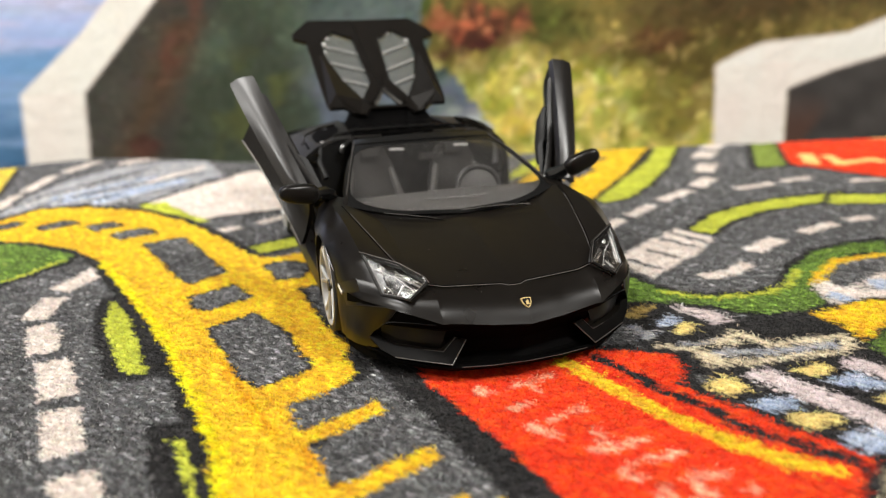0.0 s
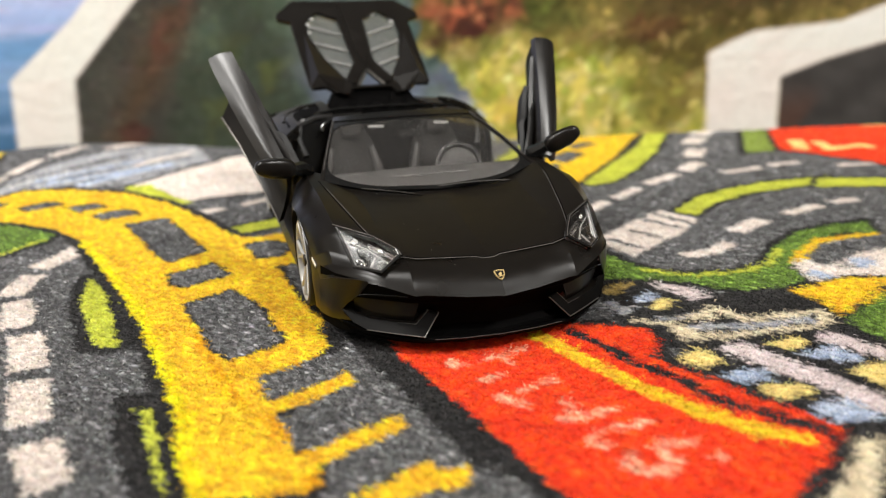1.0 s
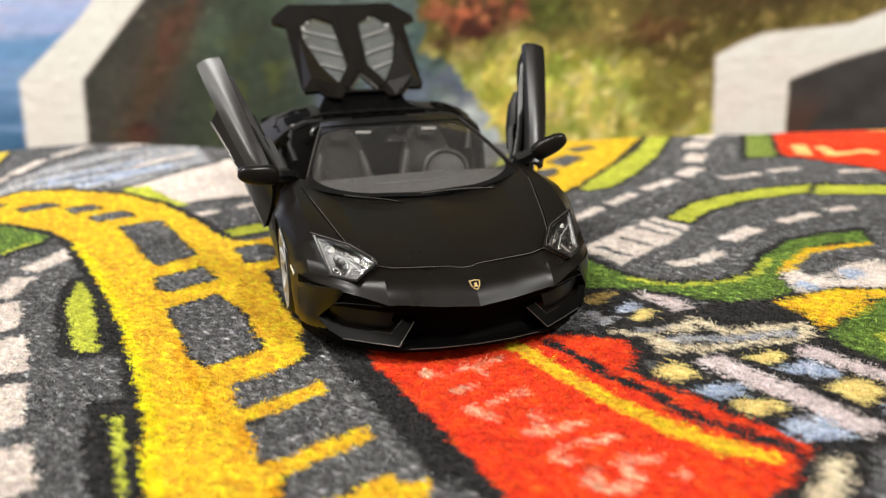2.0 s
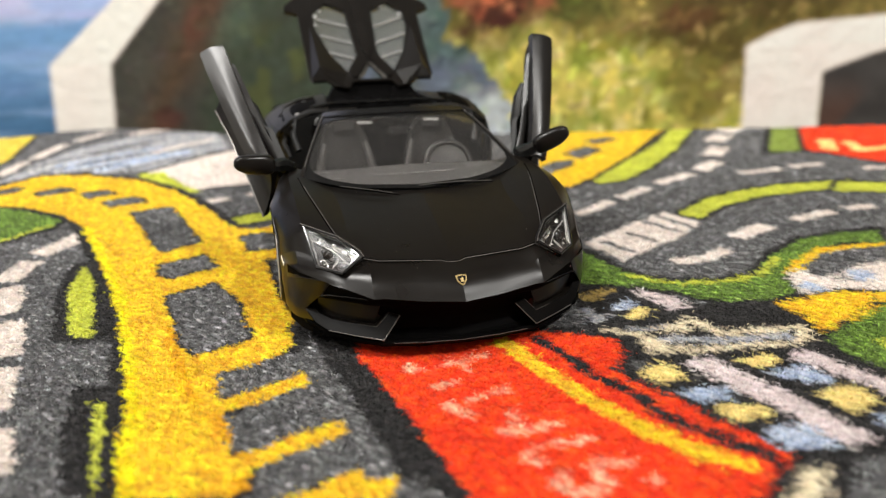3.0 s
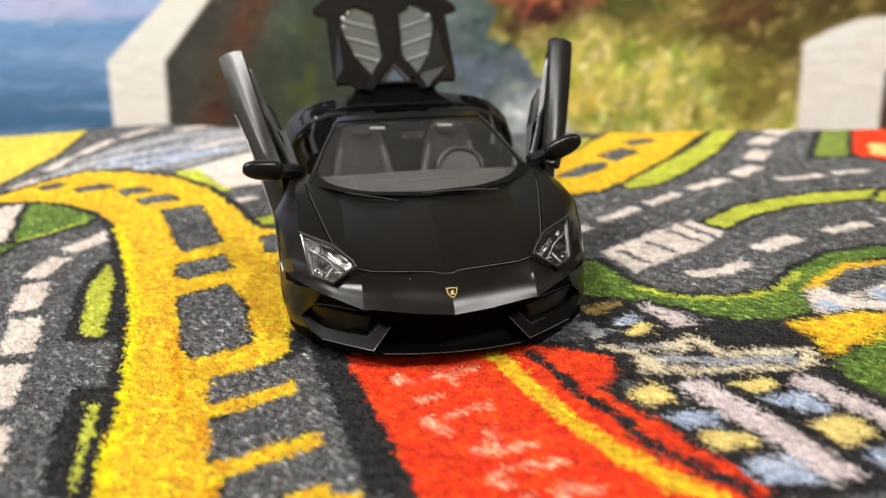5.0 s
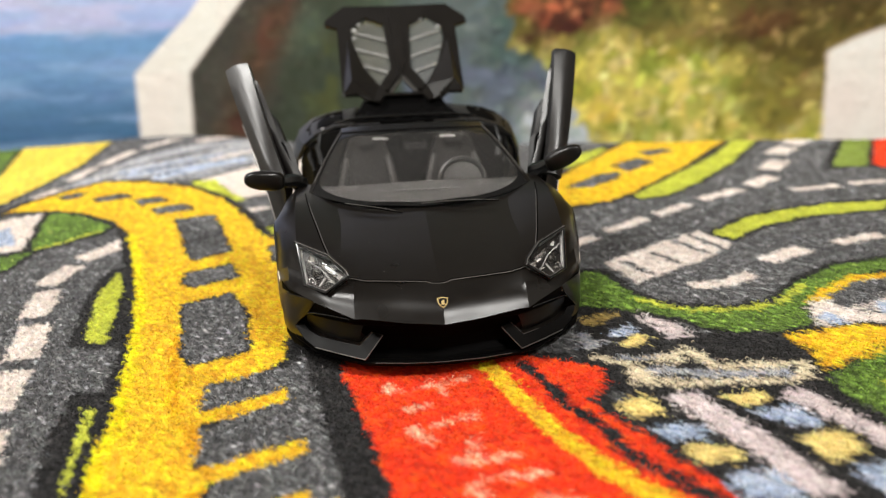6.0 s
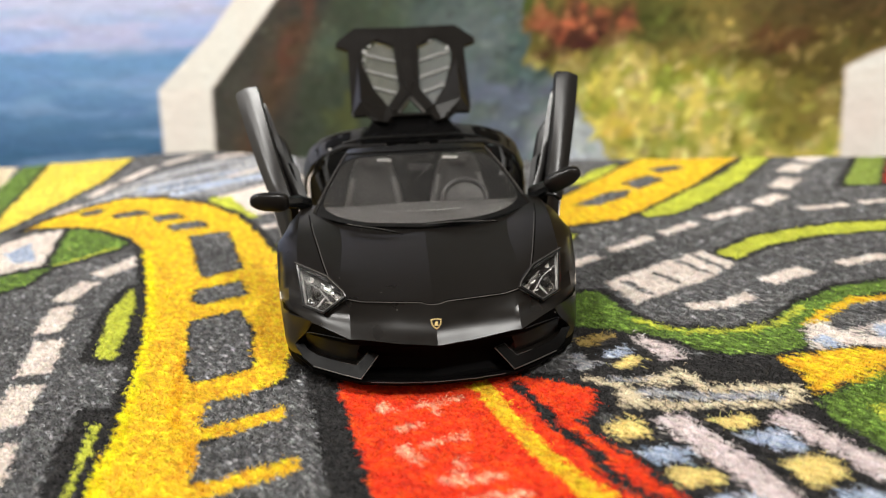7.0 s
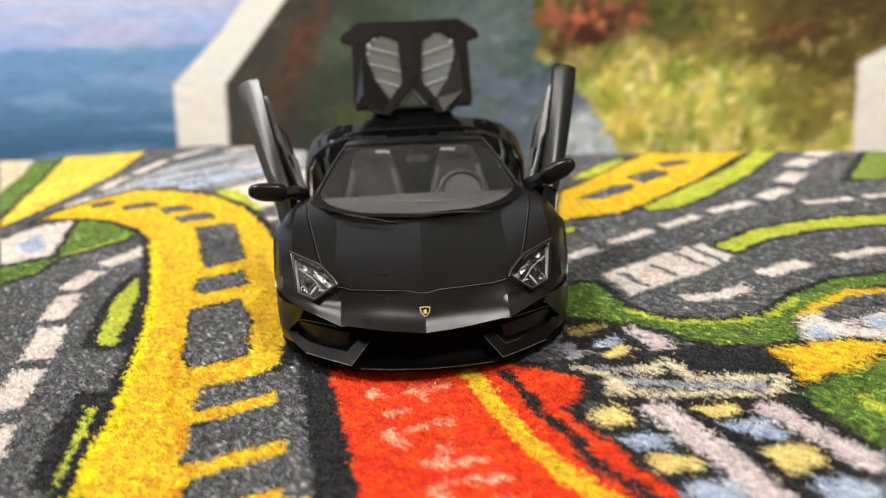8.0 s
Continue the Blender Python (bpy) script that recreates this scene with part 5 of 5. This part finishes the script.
# raised scissor doors: outer skin, inner card, belt edge, mirror
def door(s):
    skin = [
        [(43.0, 75, 36.5), (46.5, 82, 44.0), (51.4, 94, 56.0), (56.6, 106.5, 68.0), (57.8, 109.5, 70.4)],
        [(42.6, 77, 31.0), (46.5, 86, 40.0), (50.6, 98, 51.0), (54.6, 109, 60.0), (55.6, 111.5, 62.4)],
        [(43.6, 78, 25.0), (47.6, 89, 35.0), (51.8, 101, 45.5), (55.8, 111.5, 53.4), (56.8, 114, 55.0)],
        [(46.0, 77, 19.0), (50.8, 89, 31.4), (55.4, 102, 40.4), (59.4, 113.0, 46.8), (60.2, 115.4, 48.0)],
    ]
    skin = [[(s * x, y, z) for x, y, z in r] for r in skin]
    d = part("door", sheet(turned(refine(turned(refine(skin, 3)), 3)), (-s * 1.6, 0.6, 0.6)), PAINT, car, "satin black scissor door, raised", sharp=30)
    belt = [[(s * x, y, z) for x, y, z in r] for r in (
        [(42.0, 73.5, 38.4), (45.8, 81.9, 47.4), (49.8, 92.0, 57.2), (54.4, 105.2, 69.8), (55.4, 107.8, 71.8)],
        [(45.2, 72.4, 37.9), (49.3, 80.8, 46.5), (53.5, 91.3, 56.1), (58.7, 105.0, 68.5), (59.8, 107.8, 71.0)],
        [(47.6, 73.8, 35.4), (52.1, 81.8, 43.8), (56.7, 91.8, 53.4), (62.2, 105.2, 66.3), (63.0, 108.1, 69.3)])]
    part("belt_edge", sheet(turned(refine(turned(refine(belt, 3)), 3)), (-s * 0.6, 2.4, -1.4)), DOOR_SHINE, d, "broad satin black upper edge of the door", sharp=30)
    card = [[(s * x, y, z) for x, y, z in r] for r in (
        [(36.4, 77, 36.6), (39.4, 80.8, 40.2), (43.4, 87, 46.6), (47.4, 95.6, 56.2), (51.2, 102.6, 64.6), (52.4, 104.2, 66.0)],
        [(40.2, 79, 33.4), (42.4, 83.6, 37.2), (45.6, 90.6, 43.4), (49.2, 99.6, 52.4), (52.6, 107.0, 60.6), (53.6, 108.6, 62.0)],
        [(41.0, 84, 24.0), (43.6, 90, 28.4), (46.4, 97, 33.4), (51.0, 108, 42.0), (54.6, 114.5, 49.0), (55.6, 116, 50.0)])]
    part("door_card", sheet(turned(refine(turned(refine(card, 3)), 3)), (s * 2.2, 0.4, 0.2)), DOOR_SHINE, d, "satin black inner door card", sharp=60)
    pocket = [[(s * x, y, z) for x, y, z in r] for r in (
        [(35.8, 77, 34.0), (38.6, 84, 40.6), (40.6, 89, 45.4), (42.6, 90.6, 46.8)],
        [(37.6, 80, 30.0), (41.0, 88, 36.6), (43.6, 94, 42.0), (45.2, 95.6, 43.4)])]
    part("door_pocket", sheet(turned(refine(turned(pocket), 3)), (s * 2.0, 0.5, 0.2)), PLASTIC, d, "satin black pocket on the door card", sharp=40)
    mx, mz, lift = (47.0, 41.6, 24) if s > 0 else (49.4, 39.0, -4)
    pod = bmesh.new()
    bmesh.ops.create_uvsphere(pod, u_segments=28, v_segments=18, radius=1)
    for v in pod.verts:
        k = 0.5 + 0.5 * v.co.x
        x, y, z = (math.copysign(abs(q) ** 0.66, q) for q in v.co)
        z = z * (1.05 - 0.35 * k * k) if z < 0 else z * 0.95
        v.co = Vector((x * 6.3, y * (2.7 - 0.5 * k), z * (3.5 - 0.6 * k) + 0.4 * k)) * MM
    # each raised door stands a little differently on its hinge
    shift, lean = (((-1.8, 2.95, -0.64), (0.038, 0.010, -0.005)) if s < 0 else ((-0.6, -1.5, -0.95), (0.126, -0.068, 0.027)))
    mid = Vector((s * 50, 90, 55)) * MM
    axis = Vector(lean)
    d.matrix_basis = Matrix.Translation(mid + Vector(shift) * MM) @ Matrix.Rotation(axis.length, 4, axis.normalized()) @ Matrix.Translation(-mid)
    fixed = d.matrix_basis.inverted()
    part("mirror", pod, PAINT, d, "satin black wing mirror", m=fixed @ at_mm(pose(s * mx, 65.6, mz)) @ pose(0, 0, 0, 0, -lift, 0) @ pose(0, 0, 0, 0, 0, -12 if s > 0 else 192), sharp=60)
    # the door's bottom lip, its highlight given by the pale edge paint
    part("lower_lip", tube([skin[3][0], skin[3][1], skin[3][2], skin[3][3], skin[3][4]], 0.28, sides=8), EDGE_SHINE, d)
    part("armrest", tube([(s * 49.6, 102, 55), (s * 47.4, 99, 51), (s * 44.6, 94, 44), (s * 42.6, 90, 38)], [1.2, 2.6, 2.8, 2.0], sides=10), PLASTIC, d, "dull black armrest on the door card")
    part("mirror_stalk", tube([(s * 38.6, 74, 35.6), (s * 41, 70.5, 37.6), (s * (mx - 2.6), 66.6, mz - 0.8)], [2.6, 2.3, 1.6], sides=8), GLOSS, d, m=fixed)
    part("door_hinge", tube([(s * 37, 74, 30), (s * 38, 76, 33), (s * 39.5, 77, 35)], 1.4, sides=6), GLOSS, d, m=fixed)


door(-1)
door(1)


# wheels
def road_wheel(s, y, z, r, w):
    m = at_mm(pose(s * (44.9 - w / 2), y, z, 0, 90 * s, 0))
    prof = [(r * 0.8, -w / 2), (r * 0.95, -w / 2), (r, -w / 2 + 1.3), (r, w / 2 - 1.3), (r * 0.96, w / 2 - 0.2), (r * 0.88, w / 2), (r * 0.87, w / 2 - 1.5)]

    def spun(profile, n=40):
        return sheet([[(q * math.cos(a), q * math.sin(a), h) for q, h in profile] for a in (2 * math.pi * k / n for k in range(n + 1))])

    wheel_part = part("wheel", spun([(r * 0.875, w / 2 - 0.4), (r * 0.87, w / 2 + 0.2), (r * 0.83, w / 2 - 0.1), (r * 0.79, w / 2 - 3.0)]), SILVER, car, "silver multi-spoke wheel", m=m)
    part("dish", spun([(r * 0.795, w / 2 - 2.6), (r * 0.5, w / 2 - 4.2), (0.1, w / 2 - 4.6)]), DUCT, wheel_part, "dark wheel dish")
    part("tyre", spun(prof), RUBBER, wheel_part, "black rubber tyre")
    for k in range(5):
        a = 2 * math.pi * k / 5 + 0.3
        for da in (-0.16, 0.16):
            part("spoke", tube([(1.5 * math.cos(a), 1.5 * math.sin(a), w / 2 - 1.6), (r * 0.5 * math.cos(a + da * 0.6), r * 0.5 * math.sin(a + da * 0.6), w / 2 - 0.9), (r * 0.84 * math.cos(a + da * 1.3), r * 0.84 * math.sin(a + da * 1.3), w / 2 - 0.4)], [0.9, 0.75, 0.7], sides=6), SILVER, wheel_part)
    bm = bmesh.new()
    bmesh.ops.create_cone(bm, cap_ends=True, segments=16, radius1=0.0021, radius2=0.0017, depth=0.0012, matrix=Matrix.Translation((0, 0, (w / 2 - 0.9) * MM)))
    part("hub_cap", bm, PLASTIC, wheel_part)


for s in (-1, 1):
    road_wheel(s, FRONT[0], FRONT[1], 13.8, 10.5)
    road_wheel(s, REAR[0], REAR[1], 14.6, 13.0)
